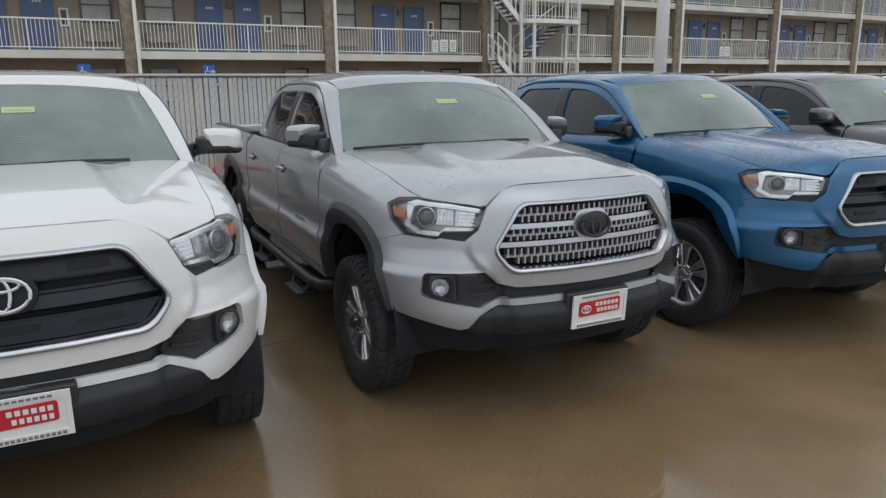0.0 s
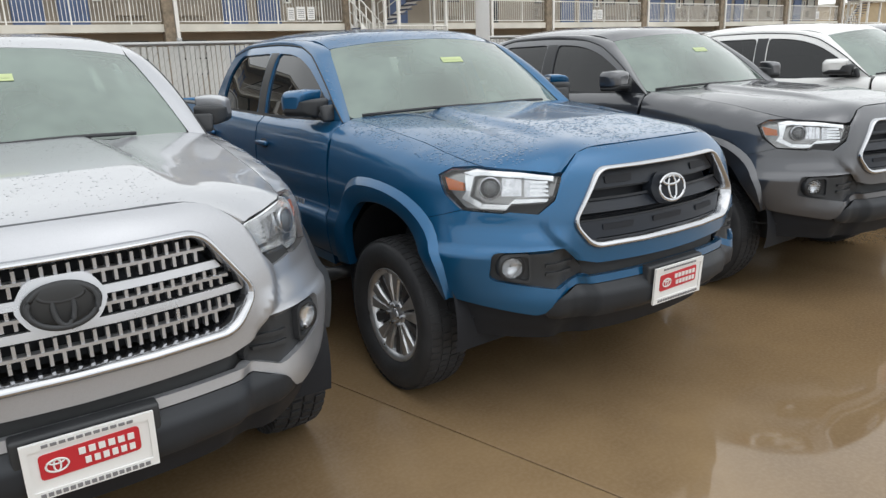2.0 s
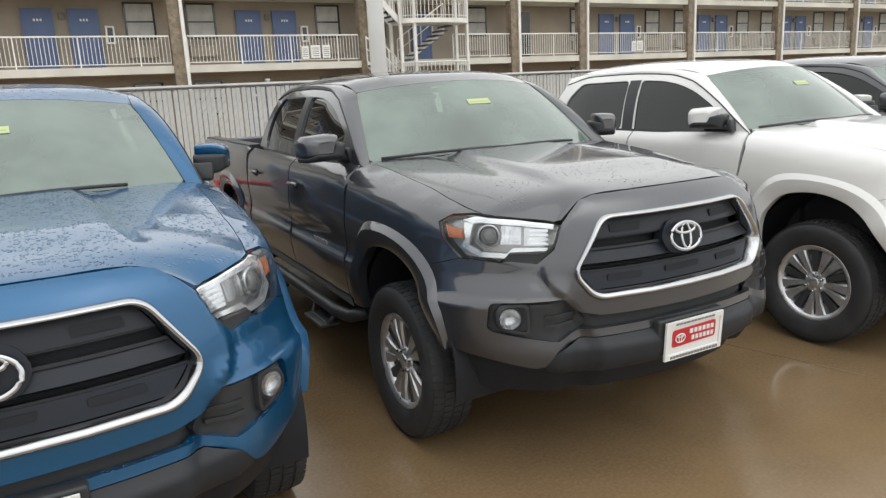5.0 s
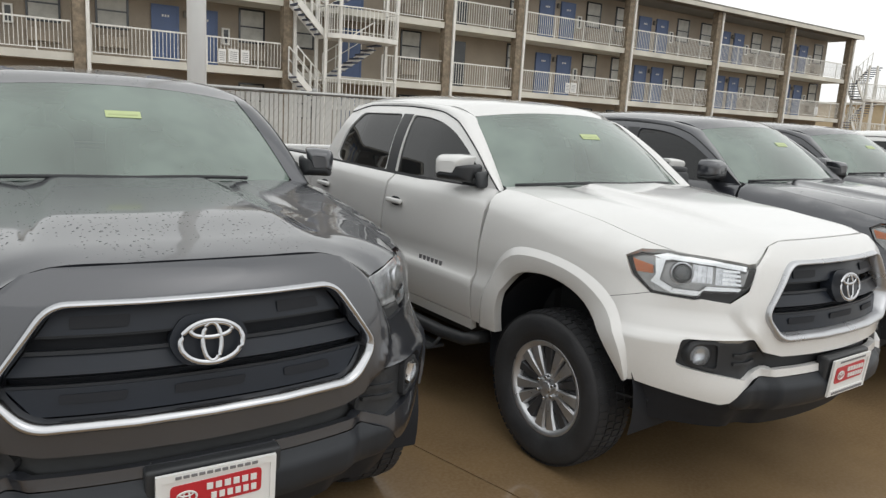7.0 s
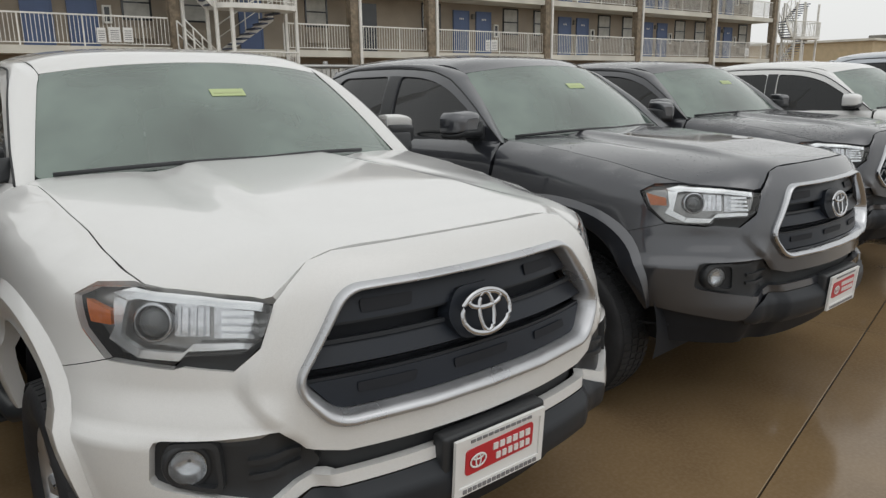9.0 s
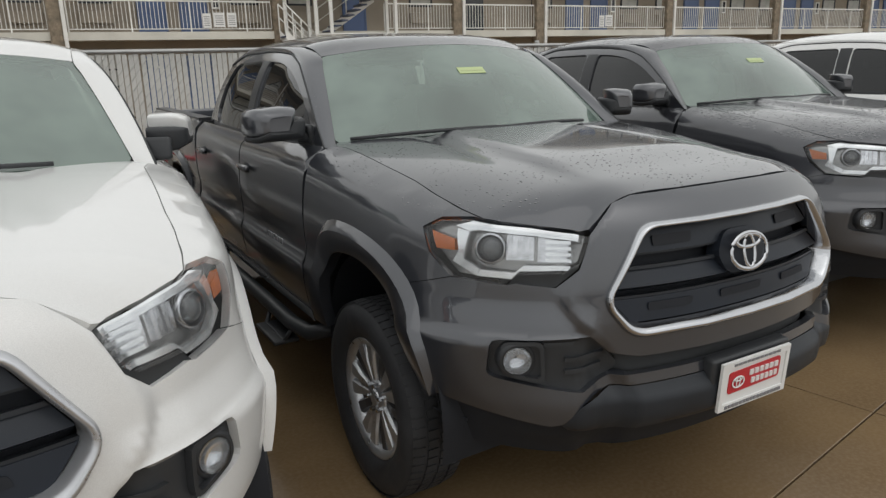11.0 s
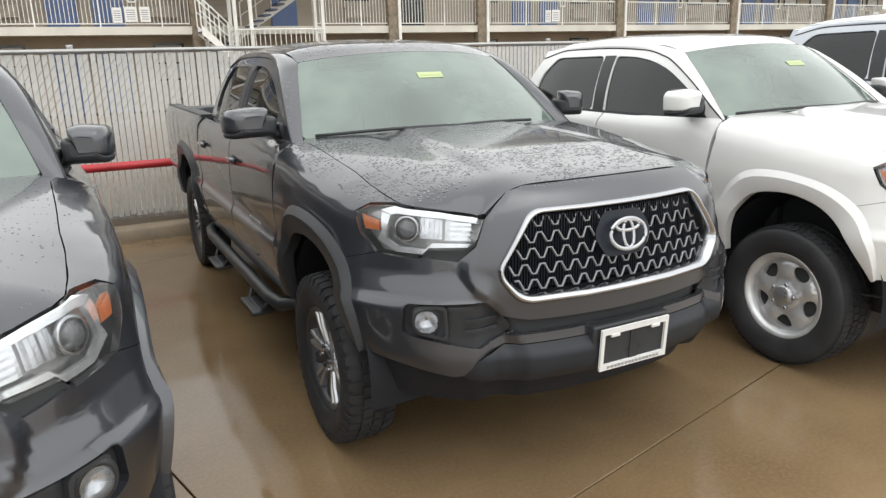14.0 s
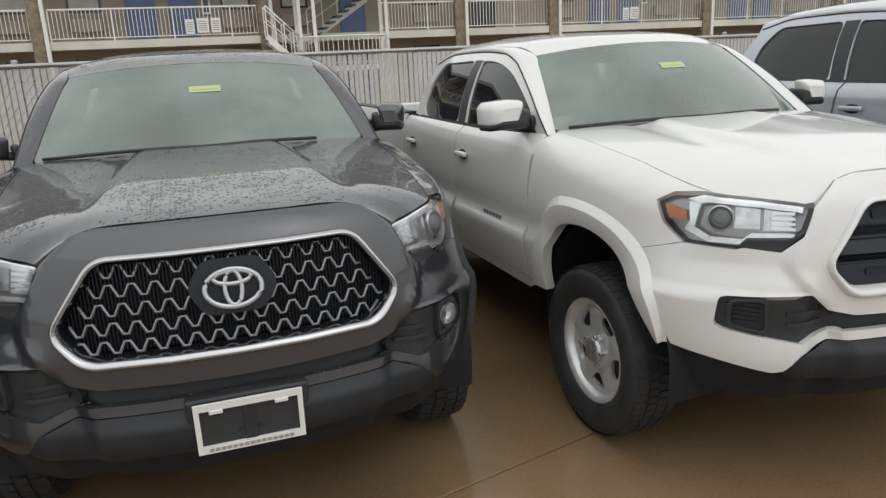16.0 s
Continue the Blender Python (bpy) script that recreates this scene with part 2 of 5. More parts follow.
def mesh_of(name, verts, faces, normals=None, smooth=True):
    me = bpy.data.meshes.new(name)
    me.from_pydata([tuple(v) for v in verts], [], [tuple(f) for f in faces])
    me.polygons.foreach_set("use_smooth", [smooth] * len(me.polygons))
    me.materials.append(None)
    if normals is not None:
        me.normals_split_custom_set_from_vertices([tuple(v) for v in normals])
    me.update()
    return me


def part(name, me, mat, parent=None, label="", m=None):
    """One mesh object, under a thing or a part; meshes are shared between alike pieces."""
    if isinstance(me, bmesh.types.BMesh):
        data = bpy.data.meshes.new(name)
        me.to_mesh(data)
        me.free()
        data.materials.append(None)
        me = data
    ob = new(name, me)
    ob.material_slots[0].link = "OBJECT"
    ob.material_slots[0].material = mat
    if parent is not None:
        ob.parent = parent
    if m is not None:
        ob.matrix_basis = m
    if label:
        ob["label"] = label
    return ob


def thing(name, m, label, category, group="", kind=""):
    e = new(name)
    e.empty_display_size = 0.2
    e.matrix_basis = m
    return tagged(e, label, category, group, kind)


CACHE = {}


def kept(key, make):
    if key not in CACHE:
        CACHE[key] = make()
    return CACHE[key]


def box_data(x0, x1, y0, y1, z0, z1):
    v = [(x, y, z) for x in (x0, x1) for y in (y0, y1) for z in (z0, z1)]
    f = [(0, 1, 3, 2), (4, 6, 7, 5), (0, 4, 5, 1), (2, 3, 7, 6), (0, 2, 6, 4), (1, 5, 7, 3)]
    return v, f


def join_data(bits):
    V, F = [], []
    for v, f in bits:
        o = len(V)
        V += [tuple(a) for a in v]
        F += [tuple(i + o for i in q) for q in f]
    return V, F


def boxes(name, specs):
    return mesh_of(name, *join_data([box_data(*s) for s in specs]), smooth=False)


def rbox(name, sx, sy, sz, bevel, seg=3):
    """A box round its own centre with rounded edges."""
    bm = bmesh.new()
    bmesh.ops.create_cube(bm, size=1, matrix=Matrix.Diagonal((sx, sy, sz, 1)))
    bmesh.ops.bevel(bm, geom=bm.edges[:], offset=bevel, segments=seg, profile=0.5, affect="EDGES")
    for f in bm.faces:
        f.smooth = seg > 1
    me = bpy.data.meshes.new(name)
    bm.to_mesh(me)
    bm.free()
    me.materials.append(None)
    return me


def lathe_data(profile, seg=48, a0=0.0, a1=2 * math.pi):
    """Turns (radius, across) round the x axis."""
    full = abs(a1 - a0 - 2 * math.pi) < 1e-6
    n = seg if full else seg + 1
    V = [(x, r * math.cos(a0 + (a1 - a0) * i / seg), r * math.sin(a0 + (a1 - a0) * i / seg)) for i in range(n) for r, x in profile]
    k = len(profile)
    F = [(i * k + j, ((i + 1) % n) * k + j, ((i + 1) % n) * k + j + 1, i * k + j + 1) for i in range(seg) for j in range(k - 1)]
    return V, F


def tube_data(path, r, seg=8, closed=False):
    P = [Vector(p) for p in path]
    V, F, n = [], [], len(P)
    for i, p in enumerate(P):
        d = (P[(i + 1) % n] - P[i - 1]) if closed else (P[min(i + 1, n - 1)] - P[max(i - 1, 0)])
        d.normalize()
        a = d.orthogonal() if abs(d.z) > 0.9 else d.cross(Vector((0, 0, 1))).normalized()
        a.normalize()
        b = d.cross(a)
        V += [tuple(p + r * (math.cos(2 * math.pi * k / seg) * a + math.sin(2 * math.pi * k / seg) * b)) for k in range(seg)]
    for i in range(n if closed else n - 1):
        for k in range(seg):
            F.append((i * seg + k, i * seg + (k + 1) % seg, ((i + 1) % n) * seg + (k + 1) % seg, ((i + 1) % n) * seg + k))
    if not closed:
        F += [tuple(range(seg))[::-1], tuple((n - 1) * seg + k for k in range(seg))]
    return V, F


def smoothstep(a, b, x):
    t = np.clip((np.asarray(x, float) - a) / (b - a), 0, 1)
    return t * t * (3 - 2 * t)


def curve(pts):
    """A smooth curve through the knots, as a function."""
    x, y = np.array([p[0] for p in pts], float), np.array([p[1] for p in pts], float)
    sl = np.diff(y) / np.diff(x)
    m = np.concatenate([[sl[0]], np.where(sl[:-1] * sl[1:] > 0, 2 * sl[:-1] * sl[1:] / (sl[:-1] + sl[1:] + 1e-12), 0), [sl[-1]]])

    def f(q):
        q = np.clip(np.asarray(q, float), x[0], x[-1])
        i = np.clip(np.searchsorted(x, q) - 1, 0, len(x) - 2)
        h = x[i + 1] - x[i]
        t = (q - x[i]) / h
        return (2 * t**3 - 3 * t**2 + 1) * y[i] + (t**3 - 2 * t**2 + t) * h * m[i] + (3 * t**2 - 2 * t**3) * y[i + 1] + (t**3 - t**2) * h * m[i + 1]
    return f


def inside(poly, px, py):
    c = np.zeros(len(px), bool)
    x1, y1 = poly[-1]
    for x2, y2 in poly:
        cross = ((y1 > py) != (y2 > py)) & (px < (x2 - x1) * (py - y1) / ((y2 - y1) or 1e-12) + x1)
        c ^= cross
        x1, y1 = x2, y2
    return c


def densify(poly, step):
    out = []
    for (x1, y1), (x2, y2) in zip(poly, poly[1:] + poly[:1]):
        k = max(1, int(math.ceil(math.hypot(x2 - x1, y2 - y1) / step)))
        out += [(x1 + (x2 - x1) * i / k, y1 + (y2 - y1) * i / k) for i in range(k)]
    return out


def rounded(poly, r, k=3):
    """The polygon with its corners cut by short arcs."""
    out, n = [], len(poly)
    for i in range(n):
        p0, p, p1 = Vector(poly[i - 1]), Vector(poly[i]), Vector(poly[(i + 1) % n])
        a, b = p0 - p, p1 - p
        ra = min(r, a.length * 0.45, b.length * 0.45)
        s, e = p + a.normalized() * ra, p + b.normalized() * ra
        for j in range(k + 1):
            t = j / k
            q = s * (1 - t) ** 2 + p * 2 * t * (1 - t) + e * t * t
            out.append((q.x, q.y))
    return out


def inset(poly, g):
    area = sum(a[0] * b[1] - b[0] * a[1] for a, b in zip(poly, poly[1:] + poly[:1]))
    s, out, n = (1 if area > 0 else -1), [], len(poly)
    for i in range(n):
        p0, p, p1 = Vector(poly[i - 1]), Vector(poly[i]), Vector(poly[(i + 1) % n])
        d0, d1 = (p - p0).normalized(), (p1 - p).normalized()
        m = Vector((-(d0.y + d1.y), d0.x + d1.x))
        if m.length < 1e-6:
            m = Vector((-d1.y, d1.x))
        out.append(tuple(p + m.normalized() * g * s))
    return out


def panel(name, outer, fn, holes=(), step=0.04, thick=0.02, gap=0.0025, side=1, flip=False):
    """A sheet cut to an outline on the surface fn(a, b), with rims of real depth. side -1 mirrors it to the other flank."""
    outer = densify(inset(outer, gap) if gap else list(outer), step)
    holes = [densify(list(h), step) for h in holes]
    loops, pts, edges = [outer, *holes], [], []
    for lp in loops:
        o = len(pts)
        pts += lp
        edges += [(o + i, o + (i + 1) % len(lp)) for i in range(len(lp))]
    A = np.array(pts)
    gx, gy = np.meshgrid(np.arange(A[:, 0].min(), A[:, 0].max(), step), np.arange(A[:, 1].min(), A[:, 1].max(), step))
    gx, gy = gx.ravel() + step * 0.37, gy.ravel() + step * 0.41

    def within(x, y):
        c = inside(outer, x, y)
        for h in holes:
            c &= ~inside(h, x, y)
        return c
    k = within(gx, gy)
    G = np.stack([gx[k], gy[k]], 1)
    if len(G):
        far = np.min((G[:, None, 0] - A[None, :, 0]) ** 2 + (G[:, None, 1] - A[None, :, 1]) ** 2, 1) > (0.5 * step) ** 2
        pts = pts + [tuple(g) for g in G[far]]
    v, _, f, *_ = delaunay_2d_cdt([Vector(p) for p in pts], edges, [], 0, 1e-7)
    v = np.array([tuple(p) for p in v])
    f = np.array([tuple(t) for t in f if len(t) == 3])
    c = v[f].mean(1)
    f = f[within(c[:, 0], c[:, 1])]
    e = 1e-4
    P = fn(v[:, 0], v[:, 1])
    N = np.cross(fn(v[:, 0] + e, v[:, 1]) - fn(v[:, 0] - e, v[:, 1]), fn(v[:, 0], v[:, 1] + e) - fn(v[:, 0], v[:, 1] - e))
    N /= np.linalg.norm(N, axis=1)[:, None] + 1e-12
    if flip:
        N, f = -N, f[:, ::-1]
    if side < 0:
        P, N, f = P * (-1, 1, 1), N * (-1, 1, 1), f[:, ::-1]
    V, F, NN = list(P), [tuple(t) for t in f], list(N)
    half = {}
    for t in F:
        for i in range(3):
            half[(t[i], t[(i + 1) % 3])] = 1
    for a, b in list(half):
        if (b, a) not in half and thick:
            o = len(V)
            out = np.cross(P[b] - P[a], N[a])
            out /= np.linalg.norm(out) + 1e-12
            V += [P[a], P[b], P[b] - N[b] * thick, P[a] - N[a] * thick]
            NN += [out] * 4
            F.append((o + 1, o, o + 3, o + 2))
    return mesh_of(name, V, F, NN)


# ---- the pickup's outer skin: a plan line from the nose round the corner and back, and how far the skin leans in by height ----
PLAN = [(0, .03), (.25, .045), (.5, .105), (.62, .17), (.70, .24), (.78, .345), (.84, .46), (.875, .56), (.90, .68), (.915, .85), (.925, 1.1), (.93, 1.6), (.93, 2.6), (.93, 3.4), (.93, 4.6), (.92, 5.25)]


def plan_line():
    P = [(-.25, .045), *PLAN, (.91, 5.6)]
    out = []
    for i in range(1, len(P) - 2):
        p0, p1, p2, p3 = (np.array(P[j], float) for j in (i - 1, i, i + 1, i + 2))
        l1, l0, l2 = np.linalg.norm(p2 - p1), np.linalg.norm(p1 - p0), np.linalg.norm(p3 - p2)
        m1 = (p2 - p0) / (l0 + l1) * l1
        m2 = (p3 - p1) / (l1 + l2) * l1
        for t in np.arange(0, 1, 1 / 24):
            out.append((2 * t**3 - 3 * t**2 + 1) * p1 + (t**3 - 2 * t**2 + t) * m1 + (3 * t**2 - 2 * t**3) * p2 + (t**3 - t**2) * m2)
    out.append(np.array(P[-2], float))
    return np.array(out)


LINE = plan_line()
ARC = np.concatenate([[0], np.cumsum(np.linalg.norm(np.diff(LINE, axis=0), axis=1))])
TAN = np.gradient(LINE, ARC, axis=0)
TAN[0] = (1, 0)
TAN /= np.linalg.norm(TAN, axis=1)[:, None]
RISE = int(np.argmax(LINE[:, 1] > 1.5))


def sx(x):
    return float(np.sign(x) * np.interp(abs(x), LINE[:RISE, 0], ARC[:RISE]))


def sy(y):
    return float(np.interp(y, LINE[:, 1], ARC))


nose_in = curve([(.30, .10), (.42, .045), (.50, .0), (.58, -.012), (.66, -.004), (.72, .0), (.8, .0), (.9, .008), (1.0, .026), (1.08, .048), (1.13, .075), (1.17, .11), (1.2, .16), (1.25, .25)])
top_z = curve([(0, 1.10), (.30, 1.112), (.5, 1.142), (.8, 1.19), (1.43, 1.25), (1.6, 1.242), (2.2, 1.235), (3.4, 1.25), (5.3, 1.258)])
top_in = curve([(0, .04), (.30, .045), (.40, .09), (.55, .135), (.8, .17), (1.3, .175), (1.5, .115), (1.75, .08), (3.4, .075), (3.6, .05), (5.3, .05)])
roll = curve([(-.6, 0), (-.30, 0), (-.2, .02), (-.12, .07), (-.07, .17), (-.03, .42), (0, 1), (.03, 1.7)])
sill_in = curve([(.3, .09), (.45, .05), (.53, .03), (.60, .012), (.70, -.004), (.765, -.008), (.785, .004), (.83, .012), (.92, .003), (1.0, 0), (1.3, 0)])
hex_half = curve([(.6, .40), (.74, .47), (.82, .53), (.90, .575), (1.0, .55), (1.08, .515), (1.2, .40)])


def skin(s, z, off=0.0):
    s, z = np.asarray(s, float), np.asarray(z, float)
    a = np.abs(s)
    x, y = np.interp(a, ARC, LINE[:, 0]), np.interp(a, ARC, LINE[:, 1])
    tx, ty = np.interp(a, ARC, TAN[:, 0]), np.interp(a, ARC, TAN[:, 1])
    ln = np.hypot(tx, ty)
    tx, ty = tx / ln, ty / ln
    front = 1 - smoothstep(sx(.56), sx(.865), a)
    inw = nose_in(z) * front + (top_in(y) * roll(z - top_z(y)) + sill_in(z)) * (1 - front)
    ledge = .032 * (1 - smoothstep(.79, .90, z)) * smoothstep(sx(.5), sx(.58), a) * (1 - smoothstep(sx(.74), sx(.9), a))
    ledge += .010 * (1 - smoothstep(.786, .806, z)) * smoothstep(sx(.5), sx(.56), a) * (1 - smoothstep(sx(.78), sx(.9), a))
    proud = .026 * (1 - smoothstep(hex_half(z), hex_half(z) + .055, np.where(a < sx(.8), x, 9)))
    corner = .034 * np.exp(-((a - sy(.50)) / .17) ** 2) * (1 - smoothstep(.80, 1.0, z))
    d = off - inw + ledge + proud + corner
    X, Y = x + ty * d, y - tx * d
    return np.stack([X * np.where(s < 0, -1, 1), Y, z + 0 * X], -1)


def skin_at(off):
    return lambda s, z: skin(s, z, off)


def front(pts):
    return [(sx(x), z) for x, z in pts]


def flank(pts):
    return [(sy(y), z) for y, z in pts]


def both(half):
    """Closes a half outline (x >= 0, from the centre line back to it) to a whole one."""
    return half + [(-s, z) for s, z in reversed(half) if abs(s) > 1e-6]


# wheel opening and the outer edge of its moulded lip, from the front foot over the top to the back foot
OPENING = [(.470, .565), (.503, .625), (.545, .69), (.615, .785), (.72, .868), (.85, .91), (.98, .912), (1.10, .882), (1.19, .80), (1.235, .68), (1.25, .545)]
LIP = [(.452, .575), (.458, .66), (.478, .755), (.54, .875), (.65, .955), (.79, 1.0), (.98, 1.02), (1.15, 1.0), (1.27, .90), (1.345, .75), (1.40, .545)]


def arch(yshift, t, k=3):
    """The opening (t 0), the lip's edge (t 1) or a line between, smoothed."""
    P = [Vector(a).lerp(Vector(b), t) + Vector((yshift, 0)) for a, b in zip(OPENING, LIP)]
    P = [P[0] * 2 - P[1], *P, P[-1] * 2 - P[-2]]
    out = []
    for i in range(1, len(P) - 2):
        for j in range(k):
            u = j / k
            a, b, c, d = P[i - 1], P[i], P[i + 1], P[i + 2]
            out.append(tuple(.5 * (2 * b + (c - a) * u + (2 * a - 5 * b + 4 * c - d) * u * u + (3 * b - a - 3 * c + d) * u ** 3)))
    return out + [tuple(P[-2])]


LAMP = [(.533, 1.079), *[(x, z - .003) for x, z in [(.58, 1.088), (.66, 1.10), (.74, 1.11), (.80, 1.117)]], (.845, 1.108), (.864, 1.08), (.851, 1.005), (.82, .945), (.724, .938), (.702, .966), (.60, .970), (.562, 1.0)]
HEX_OUT = [(.515, .897), (.385, 1.107), (-.385, 1.107), (-.515, .897), (-.432, .782), (.432, .782)]
HEX_IN = [(.49, .899), (.366, 1.086), (-.366, 1.086), (-.49, .899), (-.415, .816), (.415, .816)]
FRONT_ARCH, REAR_ARCH = .86, 4.095


def hex_w(z):
    return float(np.interp(z, [.816, .899, 1.086], [.415, .49, .366]))


# ---- hood, windshield, cab ----
crown_z = curve([(.1, 1.165), (.18, 1.187), (.3, 1.212), (.6, 1.238), (1.0, 1.264), (1.43, 1.288)])
fullness = curve([(.1, 5.5), (.5, 4.2), (1.0, 3.4), (1.5, 3.0)])


SEAM_Y = np.linspace(.345, 1.40, 14)
NOSE_TOP = [(0, 1.183), (.2, 1.182), (.383, 1.178), (.45, 1.163), (.50, 1.12), (.536, 1.083)]
LAMP_TOP = [(.58, 1.088), (.66, 1.10), (.745, 1.110)]
HOOD_RIM = [skin(sx(x), z) for x, z in NOSE_TOP + LAMP_TOP] + [skin(sy(y), float(top_z(y)) - .002) for y in SEAM_Y]
HOOD_EDGE = [(float(q[0]), float(q[1])) for q in HOOD_RIM] + [(.738, 1.46), (.5, 1.36), (.25, 1.30), (0, 1.285)]
RIM = np.array(HOOD_RIM)
RIM_S = np.concatenate([[0], np.cumsum(np.linalg.norm(np.diff(RIM, axis=0), axis=1))])
RIM = np.stack([np.interp(np.linspace(0, RIM_S[-1], 160), RIM_S, RIM[:, k]) for k in range(3)], 1)
RIM_XY = RIM[:, :2]
SIDE_RIM = RIM[RIM[:, 0] > .53]
SIDE_RIM = SIDE_RIM[np.argsort(SIDE_RIM[:, 1])]


def hood_form(x, y):
    """A full, rounded cross-section between the two side seams."""
    u = np.abs(x)
    eu, ez = np.interp(y, SIDE_RIM[:, 1], SIDE_RIM[:, 0]), np.interp(y, SIDE_RIM[:, 1], SIDE_RIM[:, 2])
    t = np.clip(u / eu, 0, 1.06)
    w = np.interp(y, [.25, 1.4], [.40, .29])
    plateau = .020 * (1 - smoothstep(w - .035, w + .045, u)) * smoothstep(.22, .6, y)
    valley = .007 * np.exp(-((u - w - .10) / .05) ** 2) * smoothstep(.5, .9, y)
    return ez + (crown_z(y) - .012 - ez) * (1 - t ** fullness(y)) + plateau - valley


RIM_DZ = RIM[:, 2] - hood_form(RIM_XY[:, 0], RIM_XY[:, 1])


def hood_top(x, y):
    """The hood's form, drawn to its neighbours' height along its rim."""
    x, y = np.asarray(x, float) + 0 * y, np.asarray(y, float) + 0 * x
    d2 = (np.abs(x)[..., None] - RIM_XY[:, 0]) ** 2 + (y[..., None] - RIM_XY[:, 1]) ** 2
    w = np.exp(-d2 / .008) + 1e-12
    pull = (w * RIM_DZ).sum(-1) / w.sum(-1) * np.exp(-d2.min(-1) / .03)
    return np.stack([x, y, hood_form(x, y) + pull], -1)


def windshield_at(off):
    def f(u, v):
        u, v = np.asarray(u, float), np.asarray(v, float)
        hw = .742 + (.592 - .742) * v
        x = u * hw
        y = 1.285 + .59 * v + (.195 - .075 * v) * np.abs(u) ** 2.2
        z = 1.268 + .425 * v - (.018 + .03 * v) * np.abs(u) ** 2.2 + .018 * np.sin(math.pi * np.clip(v, 0, 1))
        return np.stack([x, y - off * .58, z + off * .8], -1)
    return f


cab_half = curve([(1.20, .868), (1.235, .855), (1.35, .82), (1.5, .757), (1.6, .695), (1.65, .645), (1.685, .595)])


def cab_side_at(off):
    def f(y, z):
        y, z = np.asarray(y, float), np.asarray(z, float)
        x = cab_half(z) - .05 * (1 - smoothstep(1.25, 2.15, y)) - .035 * smoothstep(2.9, 3.5, y) + off
        return np.stack([x + 0 * y, y + 0 * z, z + 0 * y], -1)
    return f


roof_z = curve([(1.80, 1.655), (1.9, 1.685), (2.2, 1.722), (2.7, 1.738), (3.1, 1.725), (3.3, 1.695), (3.42, 1.65)])
GLASS_TOP = .88


def roof_rim(x):
    """Plan and height of the windshield's top edge, where the roof begins."""
    u = np.abs(np.asarray(x, float) / .61) ** 2.2
    return 1.806 + .129 * u, 1.650 - .0444 * u


def roof_top(x, y):
    x, y = np.asarray(x, float) + 0 * y, np.asarray(y, float) + 0 * x
    u = np.abs(x) / .635
    yr, zr = roof_rim(x)
    w = smoothstep(0, .24, y - yr)
    base = roof_z(y) - .05 * u ** 2.6 - .02 * u ** 9
    return np.stack([x, y, (zr + .35 * (y - yr)) * (1 - w) + base * w], -1)


window_top = curve([(1.54, 1.245), (1.65, 1.348), (1.80, 1.446), (1.95, 1.52), (2.12, 1.568), (2.28, 1.588), (2.43, 1.594)])
WIN_F = [(y, float(window_top(y))) for y in np.linspace(1.54, 2.405, 24)] + [(2.42, 1.588), (2.427, 1.574), (2.375, 1.25), (2.36, 1.236)]
WIN_R = rounded([(2.50, 1.237), (2.55, 1.597), (3.08, 1.588), (3.20, 1.46), (3.235, 1.28), (3.12, 1.245)], .05)
FRAME_TOP = [(1.43, 1.238), (1.50, 1.288), (1.575, 1.343), (1.645, 1.396), (1.72, 1.447), (1.80, 1.496), (1.88, 1.540), (1.97, 1.580), (2.2, 1.628), (2.6, 1.645), (3.0, 1.640), (3.27, 1.585)]
frame_top = curve(FRAME_TOP)
SIDE_FRAME = [(y, float(frame_top(y))) for y in np.linspace(1.43, 3.27, 60)] + [(3.36, 1.42), (3.44, 1.25), (3.2, 1.232), (2.4, 1.226), (1.6, 1.226)]
ROOF_EDGE = [(.615, 2.2), (.62, 2.6), (.615, 3.0), (.59, 3.25)]


def roof_pillar(sd):
    """The rounded band from the windshield's edge and the roof over to the door frames."""
    inner = [windshield_at(.003)(1.0, v) for v in np.linspace(-.03, GLASS_TOP, 8)] + [roof_top(x, y) for x, y in ROOF_EDGE]
    outer = [cab_side_at(.002)(y, z) for y, z in FRAME_TOP]
    A, B = np.array(inner, float), np.array(outer, float)
    t0, t1 = np.arange(len(A)), np.linspace(0, len(A) - 1, 45)
    fa, fb = [curve(list(zip(t0, A[:, k]))) for k in range(3)], [curve(list(zip(t0, B[:, k]))) for k in range(3)]
    A, B = np.stack([f(t1) for f in fa], 1), np.stack([f(t1) for f in fb], 1)
    out = (A + B) / 2 - np.array((0, 2.4, 1.3))
    out /= np.linalg.norm(out, axis=1)[:, None]
    C = (A + B) / 2 + out * .034
    V, F, k = [], [], 9
    for a, b, c in zip(A, B, C):
        for j in range(k):
            t = j / (k - 1)
            p = a * (1 - t) ** 2 + c * 2 * t * (1 - t) + b * t * t
            V.append((p[0] * sd, p[1], p[2]))
    for i in range(len(A) - 1):
        for j in range(k - 1):
            f = (i * k + j, (i + 1) * k + j, (i + 1) * k + j + 1, i * k + j + 1)
            F.append(f if sd < 0 else f[::-1])
    return mesh_of("roof_pillar", V, F)


